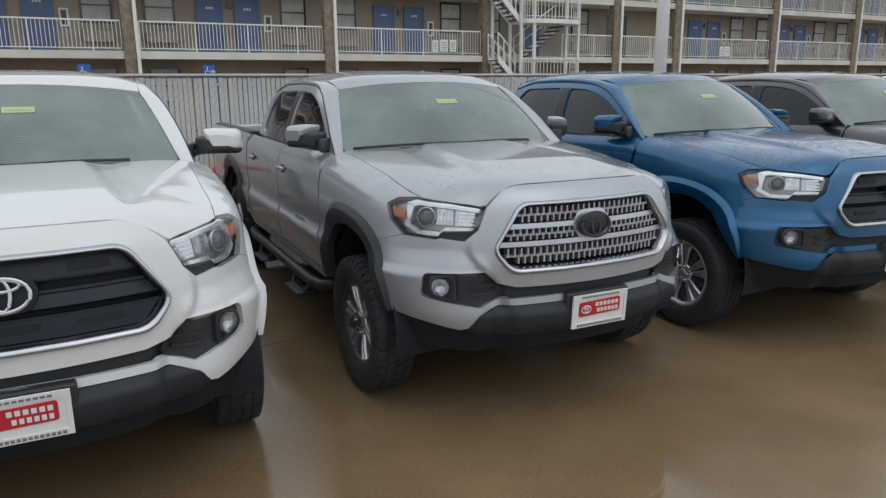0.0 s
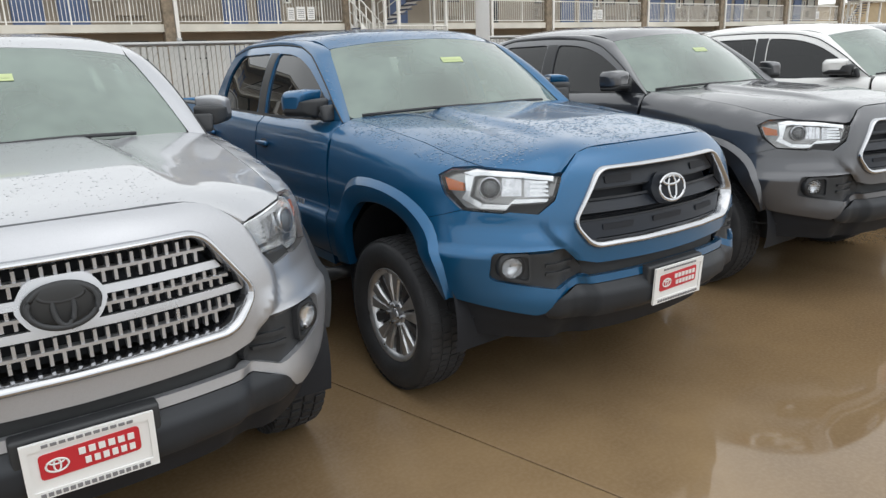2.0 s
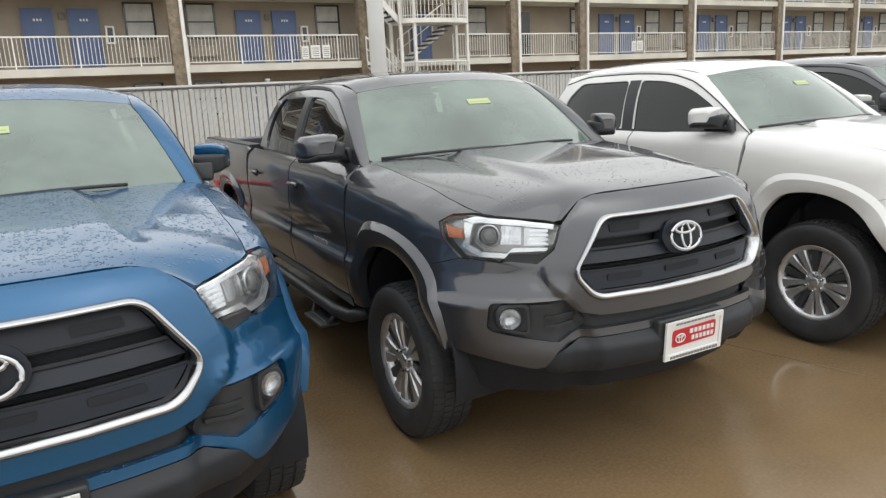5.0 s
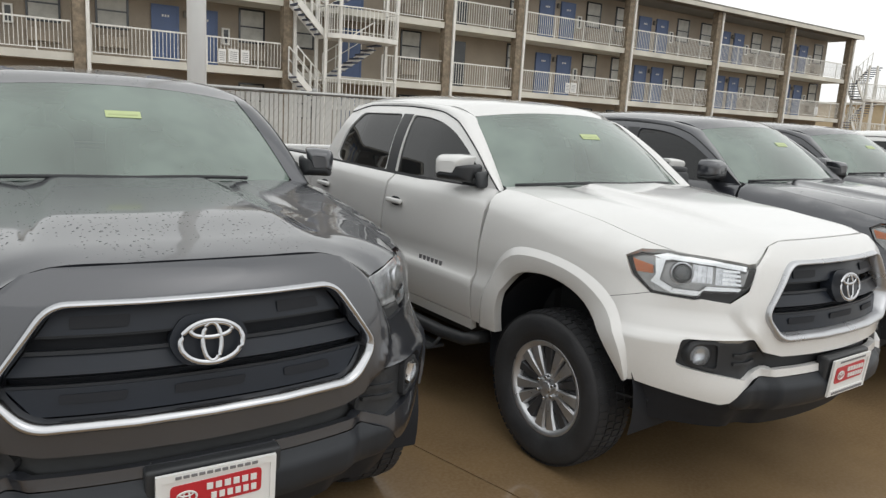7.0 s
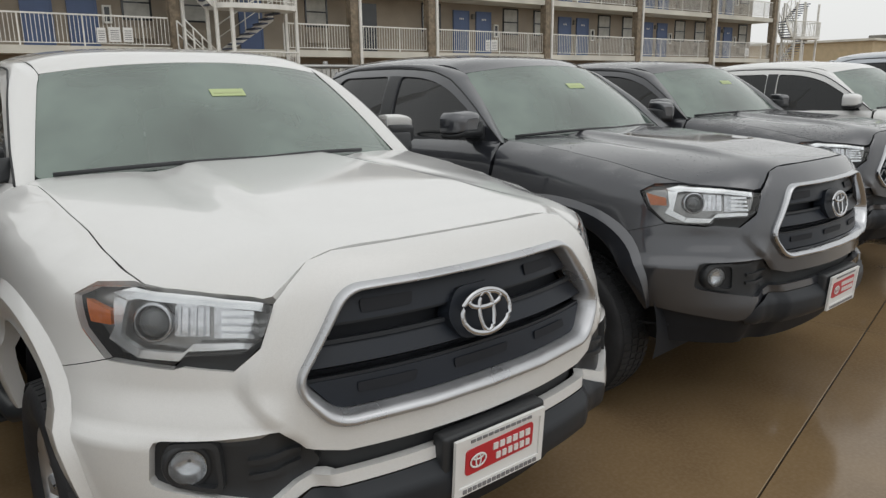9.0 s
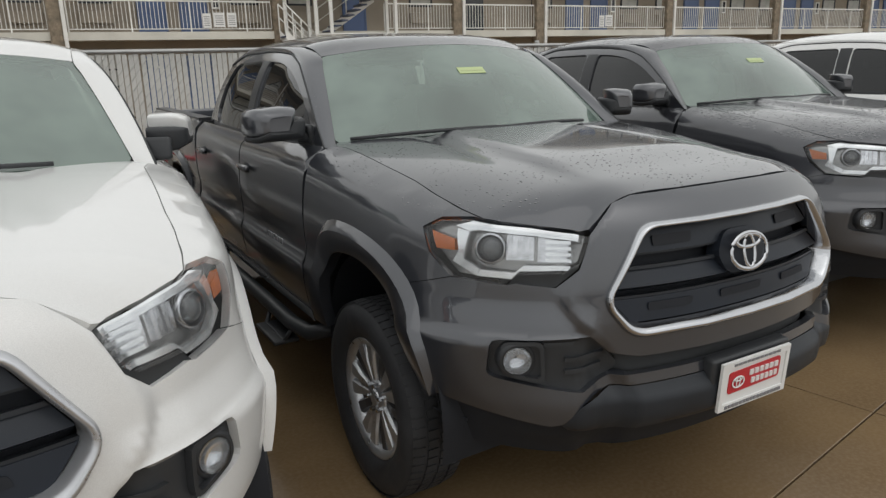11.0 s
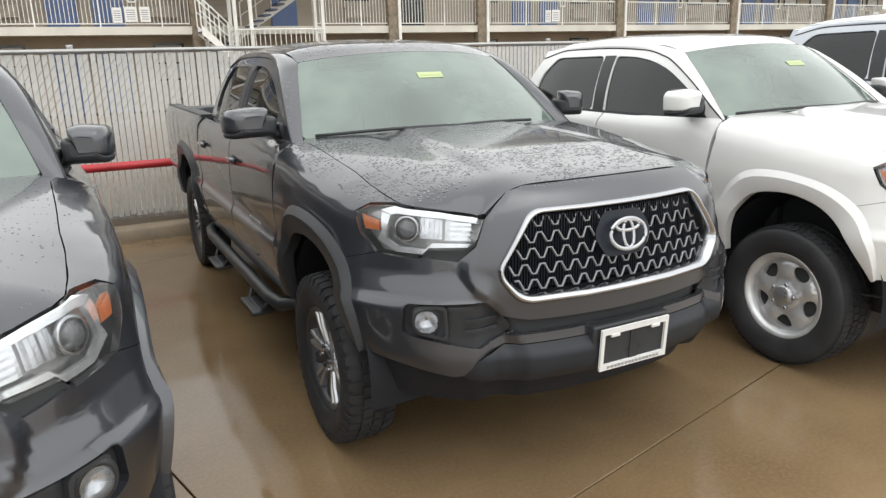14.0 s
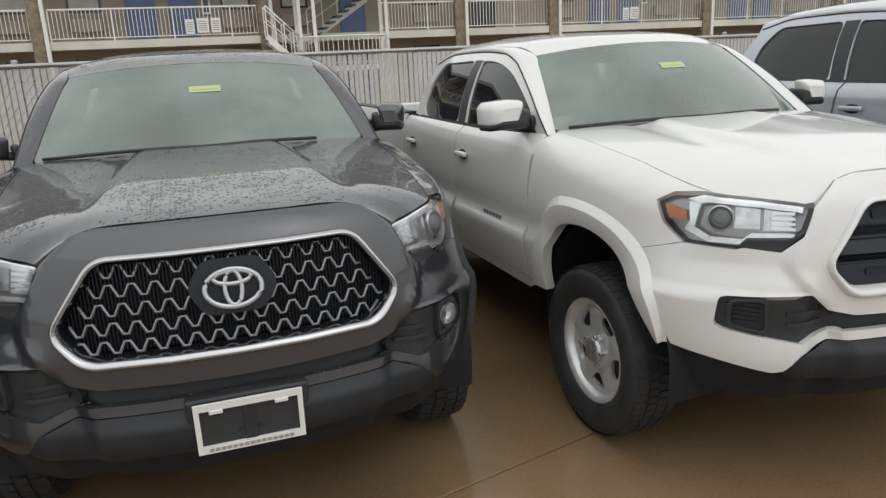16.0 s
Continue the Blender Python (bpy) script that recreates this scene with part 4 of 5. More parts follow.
def fog_lamp(truck, sd, lamp):
    pocket = rounded(inset(front([(.745, .785), (.752, .672), (.556, .634), (.48, .668), (.46, .70), (.50, .748), (.54, .80)]), -.006), .02)
    c = sx(.697)

    def circle(r):
        return [(c + r * math.cos(q), .724 + r * math.sin(q)) for q in np.linspace(0, 2 * math.pi, 28, endpoint=False)]
    b = part("fog_lamp_bezel", kept(("bezel", sd, lamp), lambda: panel("fog_lamp_bezel", pocket, skin_at(-.024), [circle(.046)] if lamp else [], .03, .02, 0, sd)), PLASTIC, truck, "black plastic fog lamp pocket")
    rim = [(c - .075, .66), (c + .05, .678), (c + .046, .779), (c - .07, .788)]
    part("bezel_frame", kept(("bframe", sd), lambda: panel("bezel_frame", rounded(rim, .025), skin_at(-.004), [rounded(inset(rim, .016), .02)], .02, .02, 0, sd)), PLASTIC, b)
    if not lamp:
        for k in range(5):
            part("blank_louvre", kept(("louvre", sd, k), lambda: panel("blank_louvre", [(c - .05, .690 + k * .016), (c + .03, .694 + k * .016), (c + .03, .702 + k * .016), (c - .05, .698 + k * .016)], skin_at(-.016), (), .03, .012, 0, sd)), GREY_PLASTIC, b)
    for z in (.692, .728):
        part("bezel_rib", kept(("rib", sd, z), lambda: panel("bezel_rib", front([(.50, z), (.60, z - .004), (.60, z + .008), (.50, z + .012)]), skin_at(-.010), (), .03, .02, 0, sd)), PLASTIC, b)
    p = skin(sx(.697) * sd, .724, -.008)
    q = pose(*p, 0, 0, 26 * sd)
    if lamp:
        part("fog_lamp_ring", kept("fog_ring", lambda: mesh_of("fog_lamp_ring", *lathe_data([(.043, 0), (.05, -.002), (.058, .012), (.062, .045)], 32))), PLASTIC, b, m=q @ pose(0, 0, 0, 0, 0, 90))
        part("fog_lamp_bowl", kept("fog_bowl", lambda: mesh_of("fog_lamp_bowl", *lathe_data([(.043, .002), (.03, .022), (.004, .03)], 28))), REFLECTOR, b, m=q @ pose(0, 0, 0, 0, 0, 90))
        part("fog_lamp_lens", kept("fog_ball", lambda: blob("fog_lamp_lens", .043, .014, .043, 2)), LENS, b, "round clear fog lamp", q)


def plate_parts(truck, kind, dz):
    tilt = pose(0.0, -.040, .581 + dz, 4)
    part("plate_bracket", kept("bracket", lambda: rbox("plate_bracket", .36, .05, .15, .01)), PLASTIC, truck, m=pose(0, .0, .598 + dz, 4))
    p = part("licence_plate", kept("plate_frame" + kind, lambda: boxes("licence_plate", [(-.158, .158, -.004, .006, .06, .081), (-.158, .158, -.004, .006, -.081, -.058), (-.158, -.143, -.004, .006, -.058, .06), (.143, .158, -.004, .006, -.058, .06)])), PLATE_WHITE, truck, "white dealer plate frame", tilt)
    if kind == "dealer":
        part("plate_sheet", kept("plate_sheet", lambda: boxes("plate_sheet", [(-.143, .143, .001, .005, -.058, .06)])), PLATE_WHITE, p)

        def plane(x, z):
            return np.stack([x + 0 * z, -.002 + 0 * x, z + 0 * x], -1)
        part("red_panel", kept("red_panel", lambda: panel("red_panel", rounded([(-.122, -.028), (.118, -.022), (.118, .05), (-.122, .044)], .012), plane, (), .05, .003, 0)), PLATE_RED, p, "red dealer panel")
        bars = [(-.03 + i * .0235, -.014 + i * .0235, -.0055, -.002, .018, .036) for i in range(6)] + [(-.018 + i * .0215, -.004 + i * .0215, -.0055, -.002, -.012, .006) for i in range(6)]
        part("plate_lettering", kept("plate_lettering", lambda: boxes("plate_lettering", bars)), PLATE_WHITE, p)
        part("logo_rings", kept("logo_rings", lambda: mesh_of("logo_rings", *join_data([ring_data(.026, .018, .0028), ring_data(.008, .017, .0024), ring_data(.017, .006, .0024, .010)]))), PLATE_WHITE, p, m=pose(-.082, -.005, .008))
        for nm, row in (("low", [(-.13 + i * .0168, -.118 + i * .0168, -.0065, -.003, -.075, -.064) for i in range(16)]), ("high", [(-.11 + i * .02, -.095 + i * .02, -.0065, -.003, .066, .074) for i in range(11)])):
            tagged(part("frame_print", kept("print_" + nm, lambda: boxes("frame_print", row)), PLATE_GREY, p), kind="stuff")
    else:
        part("frame_back", kept("frame_back", lambda: boxes("frame_back", [(-.143, .143, .006, .012, -.058, .06)])), BLACK, p)
        for x in (-.095, .095):
            part("frame_clip", kept("frame_clip", lambda: rbox("frame_clip", .04, .01, .014, .003)), PLATE_WHITE, p, m=pose(x, -.001, .054))
        part("frame_post", kept("frame_post", lambda: boxes("frame_post", [(-.018, .018, .002, .006, -.058, .06)])), PLASTIC, p)
        tagged(part("frame_print", kept("print_pale", lambda: boxes("frame_print", [(-.125 + i * .0168, -.114 + i * .0168, -.0065, -.003, -.074, -.064) for i in range(15)])), SATIN, p), kind="stuff")


def mirror_shell(name, outline):
    """A faceted housing: one outline drawn in towards its rounded front."""
    loop = rounded(outline, .014, 3)
    n, V, F = len(loop), [], []
    steps = ((-.078, .50), (-.068, .74), (-.045, .92), (-.012, 1.0), (.052, 1.0), (.06, .95))
    for y, k in steps:
        V += [(x * k - (1 - k) * .01, y + .12 * abs(min(0, x + .05)) ** 1.2, z * k) for x, z in loop]
    for i in range(len(steps) - 1):
        F += [(i * n + j, i * n + (j + 1) % n, (i + 1) * n + (j + 1) % n, (i + 1) * n + j) for j in range(n)]
    F += [tuple(range(n))[::-1], tuple((len(steps) - 1) * n + j for j in range(n))]
    bm = bmesh.new()
    bv = [bm.verts.new(v) for v in V]
    for f in F:
        bm.faces.new([bv[i] for i in f])
    bmesh.ops.recalc_face_normals(bm, faces=bm.faces[:])
    for f in bm.faces:
        f.smooth = len(f.verts) == 4
    me = bpy.data.meshes.new(name)
    bm.to_mesh(me)
    bm.free()
    me.materials.append(None)
    return me


def mirror_parts(truck, sd, cap, reach=.68, fold=0):
    m = new("side_mirror")
    m.empty_display_size = .05
    m.parent = truck
    m.matrix_basis = pose(-.968, 1.56, 1.335, 0, 0, 12)
    if sd > 0:
        m.matrix_basis = Matrix.Diagonal((-1, 1, 1, 1)) @ pose(-.97 + .2 * (1 - reach), 1.57, 1.335, 0, 0, 20) @ Matrix.Diagonal((reach, 1, 1, 1))
    if fold:
        c, k = math.cos(radians(fold)), math.sin(radians(fold))
        m.matrix_basis = Matrix.Diagonal((-sd, 1, 1, 1)) @ pose(-.865 - .11 * c, 1.575 + .11 * k, 1.332, 0, 0, -fold)
    part("mirror_cap", kept("mirror_cap", lambda: mirror_shell("mirror_cap", [(-.118, -.042), (-.122, .04), (-.098, .066), (.02, .074), (.085, .068), (.052, -.042)])), cap, m)
    part("mirror_base", kept("mirror_base", lambda: mirror_shell("mirror_base", [(-.105, -.068), (-.118, -.043), (.056, -.043), (.10, .03), (.13, .02), (.12, -.068)])), PLASTIC, m)
    part("mirror_arm", kept("mirror_arm", lambda: rbox("mirror_arm", .12, .08, .036, .014)), PLASTIC, m, m=pose(.11, .02, -.055, 0, 8))
    part("mirror_foot", kept("mirror_foot", lambda: rbox("mirror_foot", .035, .13, .085, .014)), PLASTIC, m, m=pose(.155, .03, -.05, 0, -14, 0))
    part("mirror_glass", kept("mirror_glass", lambda: rbox("mirror_glass", .16, .006, .085, .002, 1)), CHROME, m, m=pose(-.015, .062, .01))


def add_step(t, sd):
    s = new("running_board")
    s.empty_display_size = .05
    s.parent = t
    part("step_tube", kept(("tube", sd), lambda: mesh_of("step_tube", *tube_data([(.80 * sd, 1.42, .46), (.90 * sd, 1.52, .425), (.92 * sd, 1.7, .42), (.92 * sd, 3.3, .42), (.90 * sd, 3.48, .425), (.80 * sd, 3.58, .46)], .036, 12))), PLASTIC, s, "black tubular side step")
    for y in (1.85, 2.85):
        part("step_pad", kept("pad", lambda: rbox("step_pad", .12, .30, .02, .006)), PLASTIC, s, m=pose(.955 * sd, y, .335))
        part("step_hanger", kept(("hang", sd), lambda: mesh_of("step_hanger", *tube_data([(.92 * sd, -.17, .42), (.965 * sd, -.14, .335), (.965 * sd, .14, .335), (.92 * sd, .17, .42)], .012, 6))), PLASTIC, s, m=pose(0, y, 0))


def add_truck(place, paint, label, grille="bars", surround=CHROME, flare=None, wheel="split", lamp=True, plate="dealer", dz=0.0, cap=None, handle=None, reach=.68, fold=0, steps=True, name="pickup_truck"):
    t = thing(name, place, label, "pickup truck", "parked pickups")
    done = {}
    for nm, me in kept("panels", body_panels):
        ob = part(nm, me, paint, t)
        if nm == "tailgate":
            ob.matrix_basis = pose(0, 5.19, .96)
        done.setdefault(nm, []).append(ob)
    # dark inner body, chassis and wheel wells
    for nm, q in (("chassis_frame", (-.62, .62, .45, 5.1, .33, .52)), ("engine_block", (-.52, .52, .27, 1.2, .53, 1.02)), ("floor_pan", (-.84, .84, 1.5, 3.42, .53, .575)), ("firewall", (-.83, .83, 1.44, 1.5, .55, 1.22)), ("scuttle", (-.56, .56, 1.21, 1.43, .6, 1.235)), ("bed_floor", (-.74, .74, 3.5, 5.15, .62, .70)), ("bulkhead", (-.80, .80, 3.43, 3.47, .58, 1.2))):
        part(nm, kept(nm, lambda: boxes(nm, [q])), BLACK, t)
    part("bed_liner", kept("bed_liner", lambda: boxes("bed_liner", [(-.86, -.75, 3.48, 5.18, .7, 1.24), (.75, .86, 3.48, 5.18, .7, 1.24), (-.75, .75, 3.48, 3.52, .7, 1.2), (-.88, -.79, 3.5, 5.2, 1.235, 1.262), (.79, .88, 3.5, 5.2, 1.235, 1.262)])), PLASTIC, t)
    part("rear_bumper", kept("rear_bumper", lambda: rbox("rear_bumper", 1.75, .14, .2, .03)), PLASTIC, t, m=pose(0, 5.22, .6))
    for sd in (-1, 1):
        for yc in (FRONT_ARCH, REAR_ARCH):
            part("wheel_well", kept(("well", yc, sd), lambda: mesh_of("wheel_well", [(v[0] * sd, v[1] + yc, v[2] + .45) for v in lathe_data([(.46, .50), (.47, .875)], 24, -.25, math.pi + .25)[0]], lathe_data([(.46, .50), (.47, .875)], 24, -.25, math.pi + .25)[1])), VOID, t)
        part("wheel_arch_flare", kept(("flare", "f", sd), lambda: flare_mesh(FRONT_ARCH, sd)), flare or paint, t, "" if flare is None else "black plastic wheel arch flare")
        part("wheel_arch_flare", kept(("flare", "r", sd), lambda: flare_mesh(REAR_ARCH, sd, True)), flare or paint, t)
        add_wheel(t, wheel, .811 * sd, .893, sd)
        add_wheel(t, wheel, .811 * sd, 4.128, sd)
        part("front_side_window", kept(("wf", sd), lambda: panel("front_side_window", inset(WIN_F, -.006), cab_side_at(-.012), (), .06, .004, 0, sd)), TINTED, t, "dark tinted side window")
        part("rear_side_window", kept(("wr", sd), lambda: panel("rear_side_window", inset(WIN_R, -.006), cab_side_at(-.012), (), .06, .004, 0, sd)), TINTED, t)
        part("pillar_trim", kept(("bp", sd), lambda: panel("pillar_trim", [(2.385, 1.24), (2.435, 1.597), (2.545, 1.597), (2.487, 1.24)], cab_side_at(.003), (), .06, .004, 0, sd)), PLASTIC, t)
        part("roof_pillar", kept(("pil", sd), lambda: roof_pillar(sd)), paint, t)
        part("mirror_sail", kept(("sail", sd), lambda: panel("mirror_sail", [(1.535, 1.243), (1.70, 1.243), (1.70, 1.385), (1.65, 1.352)], cab_side_at(.002), (), .06, .01, 0, sd)), PLASTIC, t)
        part("belt_strip", kept(("bs", sd), lambda: panel("belt_strip", [(1.45, 1.226), (3.28, 1.236), (3.28, 1.252), (1.45, 1.242)], cab_side_at(.004), (), .06, .008, 0, sd)), PLASTIC, t)
        part("drip_rail", kept(("dr", sd), lambda: mesh_of("drip_rail", *tube_data([(float(cab_side_at(.002)(y, z)[0]) * sd, y, z) for y, z in SIDE_FRAME[:60]], .0045, 6))), BLACK, t)
        for i, (y, dn) in enumerate(((2.235, "front_door"), (3.19, "rear_door"))):
            d = done[dn][0 if sd < 0 else 1]
            p = skin(sy(y), 1.085, .004)
            part("door_handle", kept("handle", lambda: rbox("door_handle", .028, .16, .03, .011)), handle or paint, d, m=pose((p[0] + .016) * sd, y, 1.085))
            # dark disc on the skin paints the shade of the hollow behind the handle
            part("handle_cup_shade", kept("cup", lambda: blob("handle_cup_shade", .005, .055, .028, 2.4)), GREY_PLASTIC, d, m=pose((p[0] - .003) * sd, y + .005, 1.082))
        b0 = skin(sy(1.95), .80, .004)
        part("model_badge", kept("badge", lambda: boxes("model_badge", [(-.002, .004, -.12 + i * .04, -.095 + i * .04, -.013, .013) for i in range(6)])), PLATE_GREY if paint is P_WHITE else SATIN, done["front_door"][0 if sd < 0 else 1], "slanted model badge", pose(b0[0] * sd, 1.85, .80))
        if steps:
            add_step(t, sd)
        headlight(t, sd)
        part("lamp_shadow_trim", kept(("lst", sd), lambda: panel("lamp_shadow_trim", front([(.726, .934), (.62, .931), (.565, .99), (.562, 1.003), (.60, .974), (.702, .970)]), skin_at(-.014), (), .03, .01, 0, sd)), BLACK, t)
        fog_lamp(t, sd, lamp)
        mirror_parts(t, sd, cap or paint, reach, fold)
        part("splash_slit", kept(("slit", sd), lambda: panel("splash_slit", front([(.86, .482), (.80, .487), (.80, .477), (.86, .472)]), skin_at(-.028), (), .03, .004, 0, sd)), GREY_PLASTIC, t)
    part("windshield", kept("ws", lambda: panel("windshield", rounded([(-1, 0), (1, 0), (1, GLASS_TOP), (-1, GLASS_TOP)], .04), windshield_at(0), (), .08, .006, 0)), WINDSHIELD, t, "greenish windshield mirroring a pale sky")
    part("windshield_seal", kept("wseal", lambda: panel("windshield_seal", rounded([(-1.02, -.04), (1.02, -.04), (1.02, .885), (-1.02, .885)], .04), windshield_at(-.006), [rounded([(-.972, .025), (.972, .025), (.965, .862), (-.965, .862)], .06)], .08, .01, 0)), BLACK, t)
    part("rear_window", kept("rw", lambda: panel("rear_window", [(-.6, 1.28), (.6, 1.28), (.52, 1.62), (-.52, 1.62)], lambda x, z: np.stack([x + 0 * z, 3.415 - .22 * (z - 1.25) + 0 * x, z + 0 * x], -1), (), .1, .004, 0, flip=True)), TINTED, t)
    part("cowl", kept("cowl", lambda: panel("cowl", [(-1.02, -.13), (1.02, -.13), (1.02, .02), (-1.02, .02)], windshield_at(-.012), (), .06, .01, 0)), PLASTIC, t)
    for u0, u1 in ((-.93, .02), (-.12, .66)):
        w = part("wiper", kept(("wiper", u0), lambda: mesh_of("wiper", *tube_data([tuple(windshield_at(.018)(u0 + (u1 - u0) * k / 8, -.004 + .016 * math.sin(k / 8 * 2.7))) for k in range(9)], .0085, 6))), PLASTIC, t, "black wiper")
    # lower front
    bump = both(front([(0, .642), (.482, .636), (.560, .597), (.610, .535), (.59, .505), (.5, .485), (0, .485)]))
    part("front_bumper", kept("bumper", lambda: panel("front_bumper", bump, lambda s, z: skin(s, z, .026 - .05 * smoothstep(sx(.5), sx(.6), np.abs(s)) * .6 - .026 * smoothstep(.60, .642, z) - .03 * (1 - smoothstep(.485, .53, z))), (), .028, .05)), GREY_PLASTIC, t, "dark grey plastic bumper face")
    part("lower_slot", flat("lower_slot", both(front([(0, .73), (.5, .76), (.5, .655), (0, .655)])), -.045, .01, .06), BLACK, t)
    dam = both(front([(0, .495), (.5, .495), (.63, .53), (.83, .58)]) + flank([(.40, .59), (.41, .44)]) + front([(.80, .40), (.55, .39), (0, .385)]))
    part("air_dam", flat("air_dam", dam, -.034, .03, .05), VOID, t, "black plastic air dam")
    grille_parts(t, grille, surround)
    plate_parts(t, plate, dz)
    # what shows through the windshield
    part("dashboard", kept("dash", lambda: rbox("dashboard", 1.35, .5, .22, .06)), SEAT, t, m=pose(0, 1.62, 1.13))
    part("cabin_floor", kept("cabfloor", lambda: boxes("cabin_floor", [(-.76, .76, 1.6, 3.4, .58, .62), (-.7, .7, 3.34, 3.38, .62, 1.25)])), SEAT, t)
    for x in (-.37, .37):
        for y in (2.3, 3.05):
            part("seat_back", kept("seatback", lambda: rbox("seat_back", .5, .16, .62, .06)), SEAT, t, m=pose(x, y, 1.12, -12))
            part("headrest", kept("headrest", lambda: rbox("headrest", .26, .1, .17, .04)), SEAT, t, m=pose(x, y + .09, 1.5, -8))
    part("headliner", kept("headliner", lambda: rbox("headliner", 1.1, 1.2, .03, .012)), SEAT, t, m=pose(0, 2.65, 1.60))
    for x in (-.3, .3):
        part("sun_visor", kept("visor", lambda: rbox("sun_visor", .42, .17, .022, .008)), SEAT, t, m=pose(x, 2.0, 1.575, 10))
    part("inside_mirror", kept("insmir", lambda: rbox("inside_mirror", .24, .03, .06, .014)), PLASTIC, t, m=pose(0, 1.80, 1.54, 10))
    part("sensor_cover", kept("sensor", lambda: rbox("sensor_cover", .10, .05, .04, .014)), SEAT, t, m=pose(0, 1.80, 1.585, -35))
    st = windshield_at(.003)(.03, .56)
    k = part("window_sticker", kept("sticker", lambda: boxes("window_sticker", [(-.072, .072, -.001, .001, -.022, .022)])), STICKER, t, "yellow-green stock sticker", pose(*st, -52))
    part("sticker_print", kept("stprint", lambda: boxes("sticker_print", [(-.06, .06, -.002, -.001, -.008, .002)])), PRINT, k)
    return t


# ---- ground, joints, kerb ----
ground = tagged(part("ground", mesh_of("ground", [(-900, -900, -.03), (900, -900, -.03), (900, 900, -.03), (-900, 900, -.03)], [(0, 1, 2, 3)]), WET), "rain-wet brown concrete lot reaching far away", "ground", kind="structure")
pavement = tagged(new("pavement"), "wet brown concrete slabs with dark joints", "pavement", kind="structure")
TURN = radians(14)
U, Vv = Vector((math.cos(TURN), math.sin(TURN), 0)), Vector((-math.sin(TURN), math.cos(TURN), 0))
CROSS, SLAB = Vector((13.75, .18, 0)), 4.57


def slab_mesh():
    h, b = SLAB / 2 - .0036, .002
    V = [(x * (h - k), y * (h - k), z) for k, z in ((0, -.028), (0, -.002), (b, 0)) for x, y in ((-1, -1), (1, -1), (1, 1), (-1, 1))]
    F = [(8, 9, 10, 11)] + [(o + i, o + (i + 1) % 4, o + 4 + (i + 1) % 4, o + 4 + i) for o in (0, 4) for i in range(4)]
    return mesh_of("slab", V, F, smooth=False)


SLAB_MESH = slab_mesh()
for i in range(-6, 9):
    for j in range(-4, 3):
        c = CROSS + U * SLAB * (i + .5) + Vv * SLAB * (j + .5)
        if c.y < 5.7 + 4 and c.y > -16:
            part("slab", SLAB_MESH, WET, pavement, m=pose(c.x, c.y, 0, 0, 0, 14))
part("joint_bed", boxes("joint_bed", [(-40, 60, -20, 5.7, -.03, -.02)]), JOINT, pavement)

kerb_prof = [(5.72, 0.0), (5.735, .10), (5.76, .125), (5.80, .135), (5.88, .135), (5.88, -.02)]
kerb = part("kerb", mesh_of("kerb", [(x, y, z) for x in (-25, 70) for y, z in kerb_prof], [(i, i + 1, 7 + i, 6 + i) for i in range(5)]), KERB)
tagged(kerb, "low wet concrete kerb along the fence", "kerb", kind="structure")
rng = np.random.RandomState(3)
bx, by = np.arange(-25, 70, .25), np.array([5.87, 5.98, 6.1, 6.22, 6.34, 6.46, 6.6, 7.2])
bed_v = [(x, y, .115 + rng.uniform(-.018, .018) - (.1 if y > 7 else 0)) for x in bx for y in by]
bed_f = [(i * 8 + j, i * 8 + j + 1, i * 8 + 9 + j, i * 8 + 8 + j) for i in range(len(bx) - 1) for j in range(7)]
tagged(part("dirt_strip", mesh_of("dirt_strip", bed_v, [f[::-1] for f in bed_f]), DIRT), "strip of wet brown dirt under the fence", "ground", kind="stuff")

# ---- chain-link fence with white slats ----
FY, FB, FT = 6.36, .13, 1.757
fence = thing("slatted_fence", pose(0, FY, 0), "chain-link fence filled with white vertical slats", "fence")
for x in np.arange(-22.4, 60, 2.75):
    part("fence_post", kept("fpost", lambda: mesh_of("fence_post", *tube_data([(0, .05, .05), (0, .05, FT + .04), (0, .05, FT + .06)], .03, 10))), GALV, fence, m=pose(x, 0, 0))
part("top_rail", mesh_of("top_rail", *tube_data([(-22.4, .0, FT), (60, .0, FT)], .022, 8)), GALV, fence, "grey steel top rail")
PITCH = .057
slat = mesh_of("slat", *box_data(-.0225, .0225, -.004, .004, FB, FT - .03), smooth=False)
slat_tall = mesh_of("slat", *box_data(-.0232, .0232, -.004, .004, FB + .012, FT - .022), smooth=False)
rest = []
for i in range(int(72 / PITCH)):
    x = -14 + i * PITCH
    if 0.5 < x < 17.4:
        part("slat", slat if i % 3 else slat_tall, SLAT, fence, m=pose(x, rng.uniform(-.002, .002), 0, rng.uniform(-.15, .15), rng.uniform(-.25, .25), rng.uniform(-3, 3)))
    else:
        rest.append(box_data(x - .0228, x + .0228, -.004, .004, FB, FT - .03))
tagged(part("slats_beyond", mesh_of("slats_beyond", *join_data(rest), smooth=False), SLAT, fence), kind="stuff")
wires = []
h = FT - FB
for i in range(int(40 / .08)):
    x = -8 + i * .08
    for sg, y in ((1, -.008), (-1, .008)):
        a, b = (x, y, FB - .03), (x + sg * h * .8, y, FT)
        wires.append(([(a[0] - .0018, y, a[2]), (a[0] + .0018, y, a[2]), (b[0] + .0018, y, b[2]), (b[0] - .0018, y, b[2]), (a[0], y - .003, a[2]), (b[0], y - .003, b[2])], [(0, 4, 5, 3), (4, 1, 2, 5), (1, 0, 3, 2)]))
tagged(part("wire_mesh", mesh_of("wire_mesh", *join_data(wires), smooth=False), FENCE_WIRE, fence, "grey diagonal fence wire"), kind="stuff")

